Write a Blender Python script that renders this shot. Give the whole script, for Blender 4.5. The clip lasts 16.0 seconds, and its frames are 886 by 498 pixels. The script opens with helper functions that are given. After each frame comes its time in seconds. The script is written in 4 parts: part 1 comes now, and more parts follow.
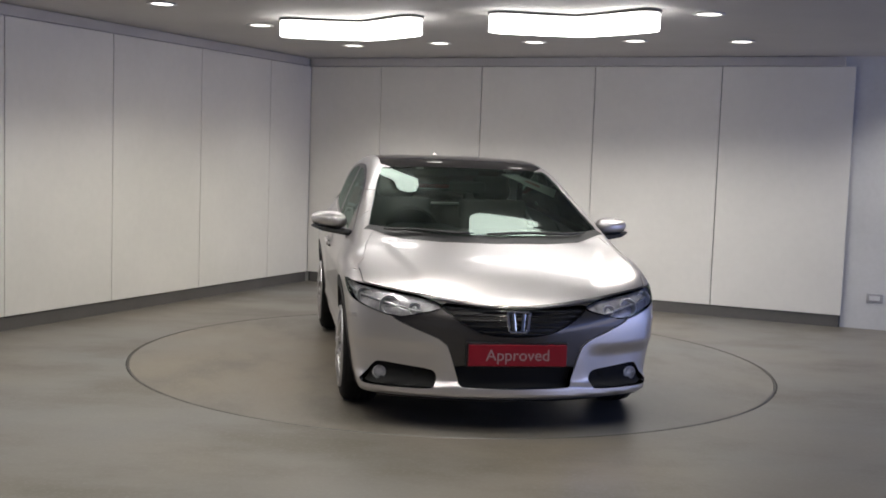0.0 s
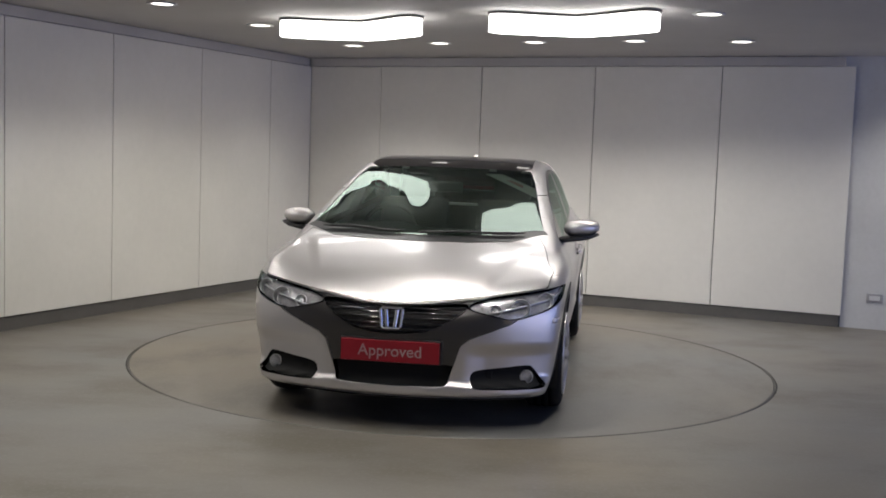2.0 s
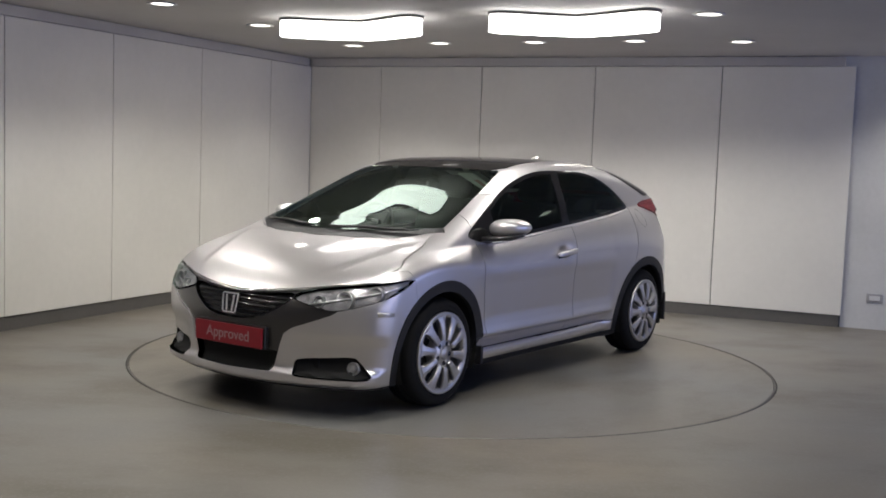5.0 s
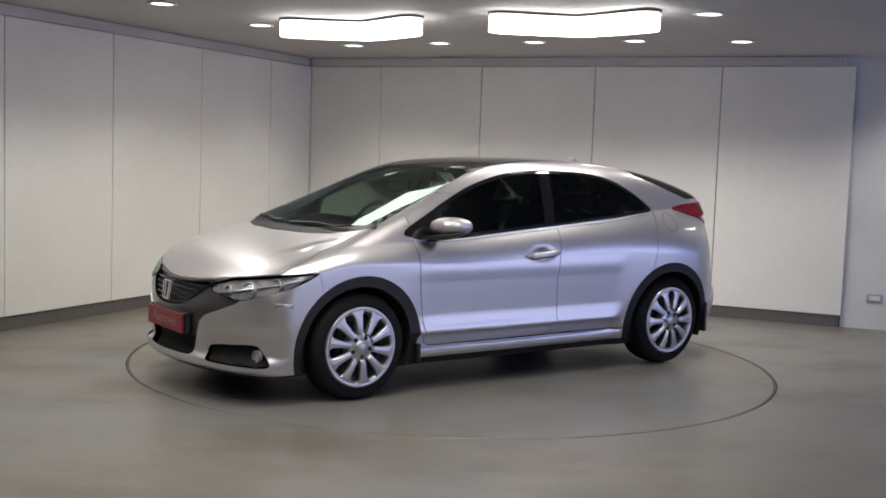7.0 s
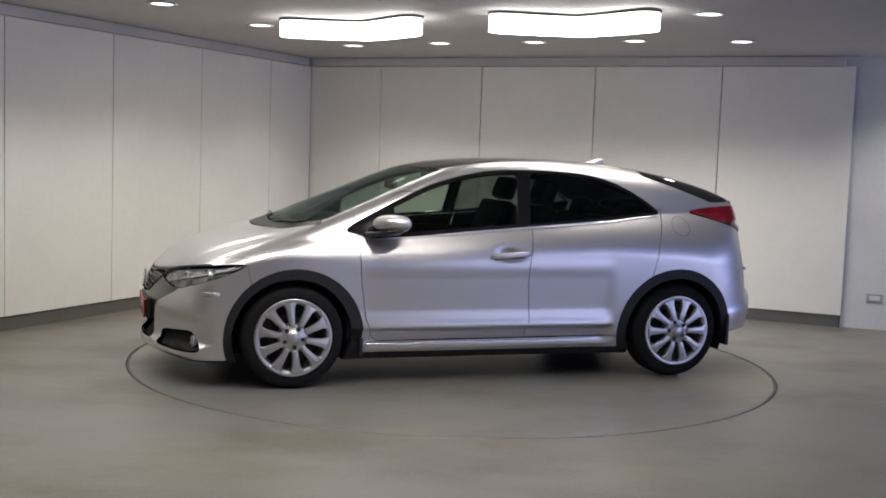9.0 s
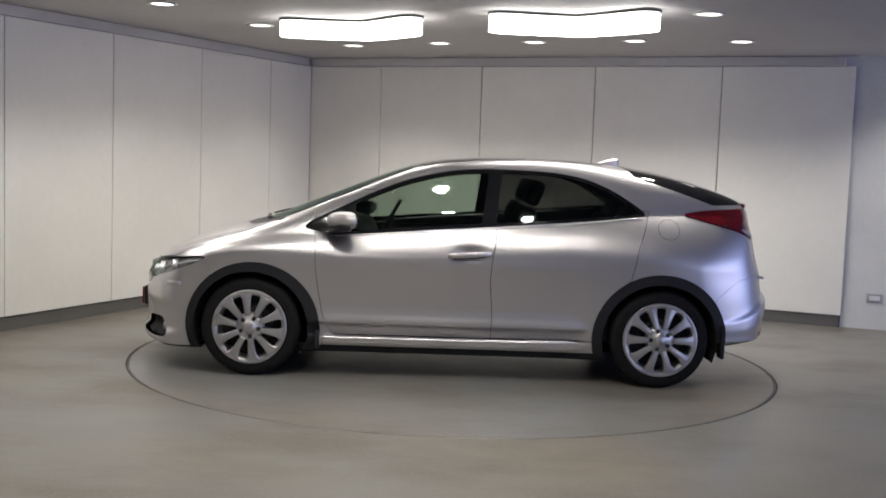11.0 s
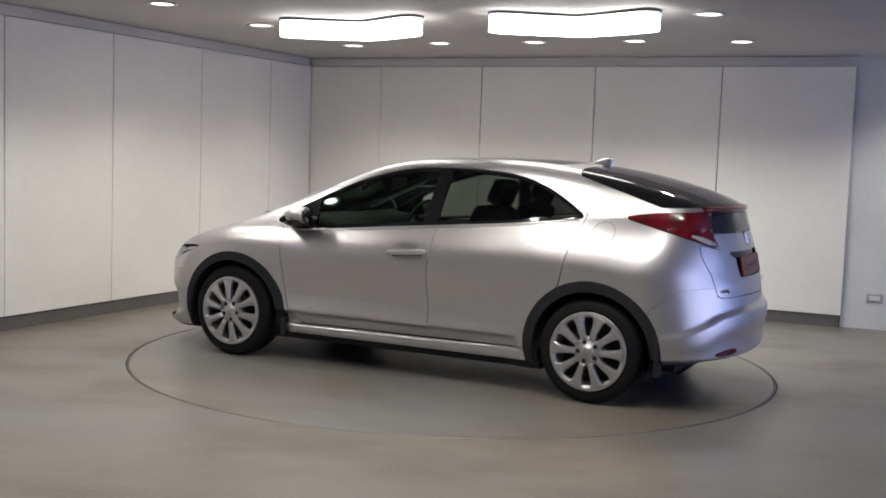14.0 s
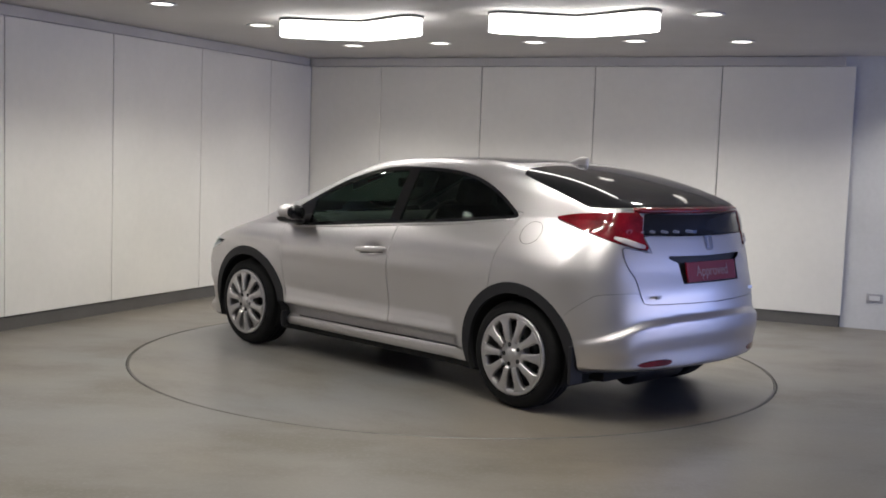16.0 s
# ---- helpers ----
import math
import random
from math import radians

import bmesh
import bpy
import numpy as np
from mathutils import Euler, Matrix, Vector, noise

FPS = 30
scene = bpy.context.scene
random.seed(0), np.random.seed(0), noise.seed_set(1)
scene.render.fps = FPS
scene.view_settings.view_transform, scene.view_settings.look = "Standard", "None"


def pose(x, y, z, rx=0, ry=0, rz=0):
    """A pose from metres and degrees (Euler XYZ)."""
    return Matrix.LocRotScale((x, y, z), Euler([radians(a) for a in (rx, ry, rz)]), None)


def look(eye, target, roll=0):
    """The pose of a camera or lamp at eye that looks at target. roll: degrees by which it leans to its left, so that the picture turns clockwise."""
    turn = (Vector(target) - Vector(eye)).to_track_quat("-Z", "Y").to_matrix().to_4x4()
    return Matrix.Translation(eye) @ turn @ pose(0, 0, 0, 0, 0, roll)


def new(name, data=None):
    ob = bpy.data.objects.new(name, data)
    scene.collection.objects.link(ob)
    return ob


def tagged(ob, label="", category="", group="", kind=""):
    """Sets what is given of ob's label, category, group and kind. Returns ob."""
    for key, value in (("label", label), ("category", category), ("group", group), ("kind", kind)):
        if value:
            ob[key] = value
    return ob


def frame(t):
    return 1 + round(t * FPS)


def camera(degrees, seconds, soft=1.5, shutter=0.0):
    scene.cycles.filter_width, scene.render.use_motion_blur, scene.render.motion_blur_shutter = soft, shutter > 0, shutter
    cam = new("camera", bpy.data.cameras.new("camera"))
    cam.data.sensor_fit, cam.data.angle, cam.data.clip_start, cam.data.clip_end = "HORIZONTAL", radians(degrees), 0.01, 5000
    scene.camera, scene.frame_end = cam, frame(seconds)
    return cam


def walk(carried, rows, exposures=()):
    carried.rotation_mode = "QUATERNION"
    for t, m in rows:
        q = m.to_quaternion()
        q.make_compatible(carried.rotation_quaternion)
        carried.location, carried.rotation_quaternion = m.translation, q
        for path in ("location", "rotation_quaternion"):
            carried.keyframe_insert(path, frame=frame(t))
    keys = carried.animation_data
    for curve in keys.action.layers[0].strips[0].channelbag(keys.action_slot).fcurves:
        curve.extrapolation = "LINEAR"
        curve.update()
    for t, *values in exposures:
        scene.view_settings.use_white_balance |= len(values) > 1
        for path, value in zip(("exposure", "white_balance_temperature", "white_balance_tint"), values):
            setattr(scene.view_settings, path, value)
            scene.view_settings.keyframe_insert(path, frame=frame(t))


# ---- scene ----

F_CAR = (0.0836, 7.7022)          # centre of the turntable
cam = camera(44.02, 16.0, soft=1.8)
CAM = pose(0, 0, 1.4285, 90 - 4.84, 0, 0) @ pose(0, 0, 0, 0, 0, 1.97)
walk(cam, [(0.0, CAM), (16.0, CAM)], exposures=[(0.0, 0.08), (1.0, -0.04), (2.5, -0.11), (4.0, -0.06), (6.5, 0.10), (9.0, 0.16), (12.5, 0.30), (16.0, 0.22)])

# ---- light ----
world = bpy.data.worlds.new("world")
scene.world = world
world.use_nodes = True
sky = world.node_tree.nodes.new("ShaderNodeTexSky")
sky.sky_type, sky.sun_disc = "NISHITA", False
sky.sun_elevation, sky.sun_rotation = radians(35), radians(120)
world.node_tree.links.new(sky.outputs[0], world.node_tree.nodes["Background"].inputs[0])
world.node_tree.nodes["Background"].inputs[1].default_value = 0.1


def area(name, m, sx, sy, watts, colour):
    lamp = bpy.data.lights.new(name, "AREA")
    lamp.shape, lamp.size, lamp.size_y, lamp.energy, lamp.color = "RECTANGLE", sx, sy, watts, colour
    ob = new(name, lamp)
    ob.matrix_world = m
    return ob


area("daylight_in_doorway", look((7.1, 3.8, 1.12), (7.1 - 0.909, 3.8 + 0.4168, 1.12)), 9.0, 2.0, 95, (0.27, 0.39, 1.0))

# ---- materials ----
def material(name, colour, rough=0.5, metal=0.0, coat=0.0, glow=None, vary=0.0, scale=5.0, bump=0.0, bump_scale=200.0, spec=0.5):
    m = bpy.data.materials.new(name)
    m.use_nodes = True
    nt = m.node_tree
    b = nt.nodes["Principled BSDF"]
    b.inputs["Base Color"].default_value = (*colour, 1)
    b.inputs["Roughness"].default_value = rough
    b.inputs["Metallic"].default_value = metal
    b.inputs["Specular IOR Level"].default_value = spec
    b.inputs["Coat Weight"].default_value = coat
    b.inputs["Coat Roughness"].default_value = 0.03
    if glow:
        b.inputs["Emission Color"].default_value = (*glow[:3], 1)
        b.inputs["Emission Strength"].default_value = glow[3]
    co = nt.nodes.new("ShaderNodeTexCoord")
    if vary:
        n1 = nt.nodes.new("ShaderNodeTexNoise")
        n1.inputs["Scale"].default_value, n1.inputs["Detail"].default_value = scale, 6
        n2 = nt.nodes.new("ShaderNodeTexNoise")
        n2.inputs["Scale"].default_value, n2.inputs["Detail"].default_value = scale * 14, 4
        mix = nt.nodes.new("ShaderNodeMath")
        mix.operation = "MULTIPLY_ADD"
        mix.inputs[1].default_value = 0.35
        ramp = nt.nodes.new("ShaderNodeMapRange")
        ramp.inputs["From Min"].default_value, ramp.inputs["From Max"].default_value = 0.45, 0.95
        ramp.inputs["To Min"].default_value, ramp.inputs["To Max"].default_value = 1 - vary, 1 + vary
        mul = nt.nodes.new("ShaderNodeVectorMath")
        mul.operation = "SCALE"
        mul.inputs[0].default_value = colour
        for n in (n1, n2):
            nt.links.new(co.outputs["Object"], n.inputs["Vector"])
        nt.links.new(n2.outputs["Fac"], mix.inputs[0])
        nt.links.new(n1.outputs["Fac"], mix.inputs[2])
        nt.links.new(mix.outputs[0], ramp.inputs["Value"])
        nt.links.new(ramp.outputs[0], mul.inputs["Scale"])
        nt.links.new(mul.outputs[0], b.inputs["Base Color"])
    if bump:
        n3 = nt.nodes.new("ShaderNodeTexNoise")
        n3.inputs["Scale"].default_value, n3.inputs["Detail"].default_value = bump_scale, 4
        bp = nt.nodes.new("ShaderNodeBump")
        bp.inputs["Strength"].default_value, bp.inputs["Distance"].default_value = bump, 0.002
        nt.links.new(co.outputs["Object"], n3.inputs["Vector"])
        nt.links.new(n3.outputs["Fac"], bp.inputs["Height"])
        nt.links.new(bp.outputs[0], b.inputs["Normal"])
    return m


PANEL = material("panel_board", (0.78, 0.76, 0.72), 0.5, vary=0.05, scale=1.2, bump=0.08, bump_scale=60)
PAINT_WALL = material("painted_wall", (0.62, 0.62, 0.62), 0.7, vary=0.08, scale=2.0, bump=0.2, bump_scale=40)
CEIL = material("ceiling_paint", (0.53, 0.515, 0.51), 0.75, vary=0.05, scale=1.5, bump=0.1, bump_scale=50)
PLINTH = material("grey_plinth", (0.11, 0.105, 0.1), 0.6, vary=0.15, scale=3)
JOINT = material("joint_shadow_gap", (0.06, 0.06, 0.06), 0.8)


def floor_material():
    """Painted concrete: grey with brown wear, duller and shinier patches, fine grain."""
    m = material("floor_paint", (0.2, 0.2, 0.2), 0.36, bump=0.08, bump_scale=26)
    nt = m.node_tree
    b = nt.nodes["Principled BSDF"]
    co = nt.nodes.new("ShaderNodeTexCoord")

    def noise_node(scale, detail, stretch):
        mp, n = nt.nodes.new("ShaderNodeMapping"), nt.nodes.new("ShaderNodeTexNoise")
        mp.inputs["Scale"].default_value = stretch
        n.inputs["Scale"].default_value, n.inputs["Detail"].default_value, n.inputs["Roughness"].default_value = scale, detail, 0.6
        nt.links.new(co.outputs["Object"], mp.inputs["Vector"])
        nt.links.new(mp.outputs[0], n.inputs["Vector"])
        return n

    def blend(fac, lo, hi, a, c):
        mr, mx = nt.nodes.new("ShaderNodeMapRange"), nt.nodes.new("ShaderNodeMix")
        mx.data_type = "RGBA"
        mr.inputs["From Min"].default_value, mr.inputs["From Max"].default_value = lo, hi
        nt.links.new(fac, mr.inputs["Value"])
        nt.links.new(mr.outputs[0], mx.inputs[0])
        for sock, v in ((mx.inputs[6], a), (mx.inputs[7], c)):
            if isinstance(v, tuple):
                sock.default_value = (*v, 1)
            else:
                nt.links.new(v, sock)
        return mx.outputs[2]

    wide, stain, grain = noise_node(0.28, 3, (1, 1, 1)), noise_node(0.8, 5, (1.0, 1.6, 1)), noise_node(45, 3, (1, 1, 1))
    base = blend(wide.outputs["Fac"], 0.38, 0.62, (0.150, 0.151, 0.150), (0.178, 0.150, 0.113))
    base = blend(stain.outputs["Fac"], 0.47, 0.64, base, (0.118, 0.106, 0.086))
    base = blend(grain.outputs["Fac"], 0.50, 0.85, base, (0.195, 0.184, 0.168))
    nt.links.new(base, b.inputs["Base Color"])
    mr = nt.nodes.new("ShaderNodeMapRange")
    mr.inputs["From Min"].default_value, mr.inputs["From Max"].default_value = 0.3, 0.7
    mr.inputs["To Min"].default_value, mr.inputs["To Max"].default_value = 0.30, 0.40
    nt.links.new(stain.outputs["Fac"], mr.inputs["Value"])
    nt.links.new(mr.outputs[0], b.inputs["Roughness"])
    return m


FLOOR = floor_material()
EDGE = material("worn_steel_edge", (0.15, 0.145, 0.138), 0.5, metal=0.3, vary=0.3, scale=3)
GROOVE = material("groove", (0.025, 0.025, 0.025), 0.8)
LAMP = material("lamp_diffuser", (0.9, 0.9, 0.88), 0.4, glow=(1.0, 0.97, 0.93, 8.0))
LAMP_RIM = material("lamp_rim", (0.06, 0.06, 0.06), 0.5)
SPOT = material("downlight_glow", (0.9, 0.9, 0.88), 0.4, glow=(1.0, 0.95, 0.88, 3.5))
CHROME = material("chrome", (0.8, 0.8, 0.82), 0.12, metal=1.0)
PLASTIC_W = material("white_plastic", (0.7, 0.7, 0.7), 0.4)

# ---- mesh helpers ----
def part(name, bm, mat, parent=None, label="", smooth=False):
    me = bpy.data.meshes.new(name)
    bm.to_mesh(me)
    bm.free()
    me.materials.append(mat)
    if smooth:
        me.polygons.foreach_set("use_smooth", [True] * len(me.polygons))
    ob = new(name, me)
    if parent:
        ob.parent = parent
    if label:
        ob["label"] = label
    return ob


def box(bm, x0, x1, y0, y1, z0, z1, m=None, bevel=0.0):
    r = bmesh.ops.create_cube(bm, size=1)
    vs = r["verts"]
    t = Matrix.Translation(((x0 + x1) / 2, (y0 + y1) / 2, (z0 + z1) / 2)) @ Matrix.Diagonal((x1 - x0, y1 - y0, z1 - z0, 1))
    bmesh.ops.transform(bm, matrix=(m @ t) if m else t, verts=vs)
    if bevel:
        es = list({e for v in vs for e in v.link_edges})
        bmesh.ops.bevel(bm, geom=es, offset=bevel, segments=2, affect="EDGES", profile=0.6)
    return bm


def boxes(*a, **k):
    return box(bmesh.new(), *a, **k)


def prism(bm, pts, z0, z1, m=None, bevel=0.0):
    """An upright solid over a plan outline."""
    lo = [bm.verts.new((x, y, z0)) for x, y in pts]
    hi = [bm.verts.new((x, y, z1)) for x, y in pts]
    n = len(pts)
    fs = [bm.faces.new(lo[::-1]), bm.faces.new(hi)]
    for i in range(n):
        fs.append(bm.faces.new((lo[i], lo[(i + 1) % n], hi[(i + 1) % n], hi[i])))
    if bevel:
        es = list({e for f in fs[:2] for e in f.edges})
        bmesh.ops.bevel(bm, geom=es, offset=bevel, segments=3, affect="EDGES", profile=0.5)
    if m:
        bmesh.ops.transform(bm, matrix=m, verts=bm.verts)
    bmesh.ops.recalc_face_normals(bm, faces=bm.faces)
    return bm


def lathe(bm, prof, n=32, m=None):
    """A turned solid about z from (radius, height) pairs."""
    rings = [[bm.verts.new((r * math.cos(2 * math.pi * i / n), r * math.sin(2 * math.pi * i / n), z)) for i in range(n)] for r, z in prof]
    for a, b in zip(rings, rings[1:]):
        for i in range(n):
            bm.faces.new((a[i], a[(i + 1) % n], b[(i + 1) % n], b[i]))
    if m:
        bmesh.ops.transform(bm, matrix=m, verts=bm.verts)
    return bm


# ---- the room ----
Z_CEIL, Z_TOP, Z_BASE = 2.445, 2.35, 0.11
CORNER = Vector((-1.4968, 12.0672, 0))
ALONG_BACK, ALONG_LEFT = Vector((0.9197, -0.3925, 0)), Vector((-0.4168, -0.9090, 0))


def frame_along(origin, direction):
    """x along the wall, y out of the room, z up."""
    d = Vector(direction).normalized()
    n = Vector((-d.y, d.x, 0))
    return Matrix(((d.x, n.x, 0, origin[0]), (d.y, n.y, 0, origin[1]), (0, 0, 1, 0), (0, 0, 0, 1)))


BACK = frame_along(CORNER, ALONG_BACK)
LEFT = frame_along(CORNER + 14.5 * ALONG_LEFT, -ALONG_LEFT)
P_BACK = BACK @ Vector((11.5, 0, 0))
P_LEFT = LEFT @ Vector((0, 0, 0))
RIGHT = frame_along(P_BACK, ALONG_LEFT)
P_RIGHT = RIGHT @ Vector((11.0, 0, 0))
FRONT = frame_along(P_RIGHT, P_LEFT - P_RIGHT)
FRONT_LEN = (P_LEFT - P_RIGHT).length


def structure(ob, label="", category=""):
    return tagged(ob, label, category, kind="structure")


wall_back = structure(part("wall_north", boxes(-0.3, 11.8, 0.06, 0.3, 0, 2.6, BACK), PAINT_WALL), "light grey painted wall behind white panels", "wall")
wall_left = structure(part("wall_west", boxes(-0.3, 14.44, 0.06, 0.3, 0, 2.6, LEFT), PAINT_WALL), "light grey painted wall behind white panels", "wall")
bm = boxes(0, 0.45, 0.0, 0.25, 0, 2.6, RIGHT)
box(bm, 9.75, 11.3, 0.0, 0.25, 0, 2.6, RIGHT)
box(bm, 0.45, 9.75, 0.0, 0.25, 2.2, 2.6, RIGHT)
structure(part("wall_east", bm, PAINT_WALL), "light grey painted wall with a wide doorway", "wall")
structure(part("wall_south", boxes(-0.2, FRONT_LEN + 0.3, 0.0, 0.25, 0, 2.6, FRONT), PAINT_WALL), "plain light grey painted wall", "wall")
bm = bmesh.new()
prism(bm, [(-10, -5), (14, -5), (14, 13), (-10, 13)], Z_CEIL, Z_CEIL + 0.15)
structure(part("ceiling", bm, CEIL), "flat pale grey painted ceiling", "ceiling")


def panels(wall, m, cuts):
    for a, b in zip(cuts, cuts[1:]):
        ob = part("panel", boxes(a + 0.004, b - 0.004, 0.0, 0.03, Z_BASE, Z_TOP, m, bevel=0.003), PANEL, wall)
    return ob


left_cuts = [14.5 - d for d in (14.4, 13.83, 12.64, 11.45, 10.26, 9.07, 7.88, 6.68, 5.48, 4.286, 3.123, 1.93, 0.785, 0.0)]
panels(wall_left, LEFT, left_cuts)
panels(wall_back, BACK, [0.0, 0.85, 1.992, 3.183, 4.40, 5.575])
structure(part("trim_backing", boxes(0.0, 5.565, 0.032, 0.058, 0.0, Z_TOP, BACK), JOINT), "dark gap behind the white wall panels", "trim")
structure(part("trim_backing", boxes(0.1, 14.46, 0.032, 0.058, 0.0, Z_TOP, LEFT), JOINT), "dark gap behind the white wall panels", "trim")
structure(part("baseboard", boxes(0.03, 5.555, 0.012, 0.03, 0.0, Z_BASE - 0.002, BACK), PLINTH), "dark grey recessed plinth under white panels", "baseboard")
structure(part("baseboard", boxes(0.1, 14.48, 0.012, 0.03, 0.0, Z_BASE - 0.002, LEFT), PLINTH), "dark grey recessed plinth under white panels", "baseboard")
structure(part("trim", boxes(0.0, 5.48, 0.012, 0.058, Z_TOP + 0.006, Z_CEIL - 0.006, BACK, 0.004), CEIL), "pale grey cornice board over the panels", "trim")
structure(part("trim", boxes(0.1, 14.48, 0.012, 0.058, Z_TOP + 0.006, Z_CEIL - 0.006, LEFT, 0.004), CEIL), "pale grey cornice board over the panels", "trim")

# floor with a round opening for the turntable
R_TABLE = 2.215
TX, TY = F_CAR


def ring_sheet(r0, n=128):
    b = bmesh.new()
    a = [2 * math.pi * i / n for i in range(n)]
    inner = [b.verts.new((TX + r0 * math.cos(t), TY + r0 * math.sin(t), 0)) for t in a]
    low = [b.verts.new((TX + r0 * math.cos(t), TY + r0 * math.sin(t), -0.05)) for t in a]
    outer = []
    for t in a:
        s = 30 / max(abs(math.cos(t)), abs(math.sin(t)))
        outer.append(b.verts.new((TX + s * math.cos(t), TY + s * math.sin(t), 0)))
    for i in range(n):
        j = (i + 1) % n
        b.faces.new((inner[i], outer[i], outer[j], inner[j]))
        b.faces.new((low[i], inner[i], inner[j], low[j]))
    return b


structure(part("floor", ring_sheet(R_TABLE + 0.009), FLOOR), "worn grey-brown painted concrete floor", "floor")
bm = bmesh.new()
lathe(bm, [(0.001, -0.06), (R_TABLE + 0.2, -0.06)], 96, Matrix.Translation((TX, TY, 0)))
structure(part("ground", bm, GROOVE), "dark pit under the turntable", "ground")
turntable = tagged(new("turntable"), "round grey floor turntable flush with the floor", "turntable")
part("deck", lathe(bmesh.new(), [(R_TABLE - 0.014, -0.04), (R_TABLE - 0.014, 0.0), (0.001, 0.0)], 160), FLOOR, turntable, "worn painted deck")
part("edge_band", lathe(bmesh.new(), [(R_TABLE, -0.04), (R_TABLE, -0.003), (R_TABLE - 0.003, 0.001), (R_TABLE - 0.010, 0.001), (R_TABLE - 0.012, -0.04)], 160), EDGE, turntable, "thin worn steel edge")

# ---- ceiling lights ----
def boomerang(width, arm, bend, grow=0.0, n=10):
    """Plan outline of a bent lamp: two arms with round ends."""
    w = width / 2 + grow
    a = radians(bend)
    ctrl = []
    for i in range(9):
        t = i / 8 * 2 - 1
        s = abs(t) * arm
        q = math.sqrt(s * s + 0.006) - math.sqrt(0.006)
        ctrl.append(Vector((t * arm * math.cos(a / 2), -q * math.sin(a / 2))))
    up, lo = [], []
    for i, p in enumerate(ctrl):
        d = (ctrl[min(i + 1, 8)] - ctrl[max(i - 1, 0)]).normalized()
        nrm = Vector((-d.y, d.x))
        up.append(p + nrm * w)
        lo.append(p - nrm * w)
    def cap(p, d, sgn):
        ang0 = math.atan2(d.y, d.x)
        return [p + w * Vector((math.cos(ang0 + sgn * k), math.sin(ang0 + sgn * k))) for k in [math.pi / 2 - math.pi * j / n for j in range(1, n)]]
    d1 = (ctrl[8] - ctrl[7]).normalized()
    d0 = (ctrl[0] - ctrl[1]).normalized()
    pts = up + cap(ctrl[8], d1, 1) + lo[::-1] + cap(ctrl[0], d0, 1)
    return [(p.x, p.y) for p in pts][::-1]


def ceiling_lamp(m):
    base = new("ceiling_lamp")
    base.matrix_world = m
    bm = prism(bmesh.new(), boomerang(0.18, 0.585, 60), -0.140, -0.022, bevel=0.012)
    part("diffuser", bm, LAMP, base, "glowing white acrylic diffuser")
    part("rim", prism(bmesh.new(), boomerang(0.18, 0.585, 60, 0.010), -0.020, -0.006), LAMP_RIM, base, "dark metal top rim")
    part("mount", prism(bmesh.new(), boomerang(0.12, 0.34, 60), -0.005, 0.001), PLASTIC_W, base)
    return tagged(base, "bent drum-shaped white ceiling lamp, lit", "ceiling lamp", "bent ceiling lamps")


ceiling_lamp(pose(-0.655, 8.58, Z_CEIL, 0, 0, -24))
ceiling_lamp(pose(0.920, 7.82, Z_CEIL, 0, 0, -21))


DOWN_WATTS = 60.0


def downlight(x, y):
    base = new("downlight")
    base.location = (x, y, Z_CEIL)
    part("ring", lathe(bmesh.new(), [(0.075, -0.001), (0.105, -0.002), (0.112, -0.006), (0.105, -0.010), (0.08, -0.008)], 28), PLASTIC_W, base, "white ring", True)
    bm = bmesh.new()
    bmesh.ops.create_circle(bm, cap_ends=True, segments=28, radius=0.082)
    bmesh.ops.translate(bm, verts=bm.verts, vec=(0, 0, -0.005))
    bmesh.ops.reverse_faces(bm, faces=bm.faces)
    part("lens", bm, SPOT, base, "glowing lens")
    lamp = bpy.data.lights.new("downlight_beam", "SPOT")
    lamp.energy, lamp.color, lamp.spot_size, lamp.spot_blend, lamp.shadow_soft_size = DOWN_WATTS, (1.0, 0.965, 0.90), radians(130), 0.75, 0.06
    new("downlight_beam", lamp).matrix_world = pose(x, y, Z_CEIL - 0.03)
    return tagged(base, "small round recessed downlight, lit", "downlight", "ceiling downlights")


# second row is unseen: columns continued, the rest added to brighten car and walls
for x, y in ((-2.06, 7.92), (-1.553, 9.054), (-0.9135, 10.485), (-0.091, 9.998), (0.731, 9.632), (1.543, 9.267), (1.736, 7.481), (2.375, 9.044),
             (4.2, 9.0), (-0.1, 5.9), (0.72, 5.2), (0.2, 4.1), (-0.95, 5.3), (-2.55, 6.68), (-3.08, 5.55), (-1.5, 3.9), (-3.9, 3.0), (-3.2, 1.6), (-1.2, 1.2), (-2.0, -0.8)):
    downlight(x, y)

# small socket on the painted wall beyond the panels
socket = new("wall_socket")
socket.matrix_world = BACK @ pose(5.85, 0.06, 0.285)
part("plate", boxes(-0.07, 0.07, -0.012, 0.0, -0.04, 0.04, bevel=0.004), material("socket_grey", (0.35, 0.35, 0.37), 0.5), socket)
part("switch", boxes(-0.045, 0.045, -0.018, -0.0125, -0.02, 0.02, bevel=0.002), PLASTIC_W, socket)
tagged(socket, "small grey wall socket low on painted wall", "socket")

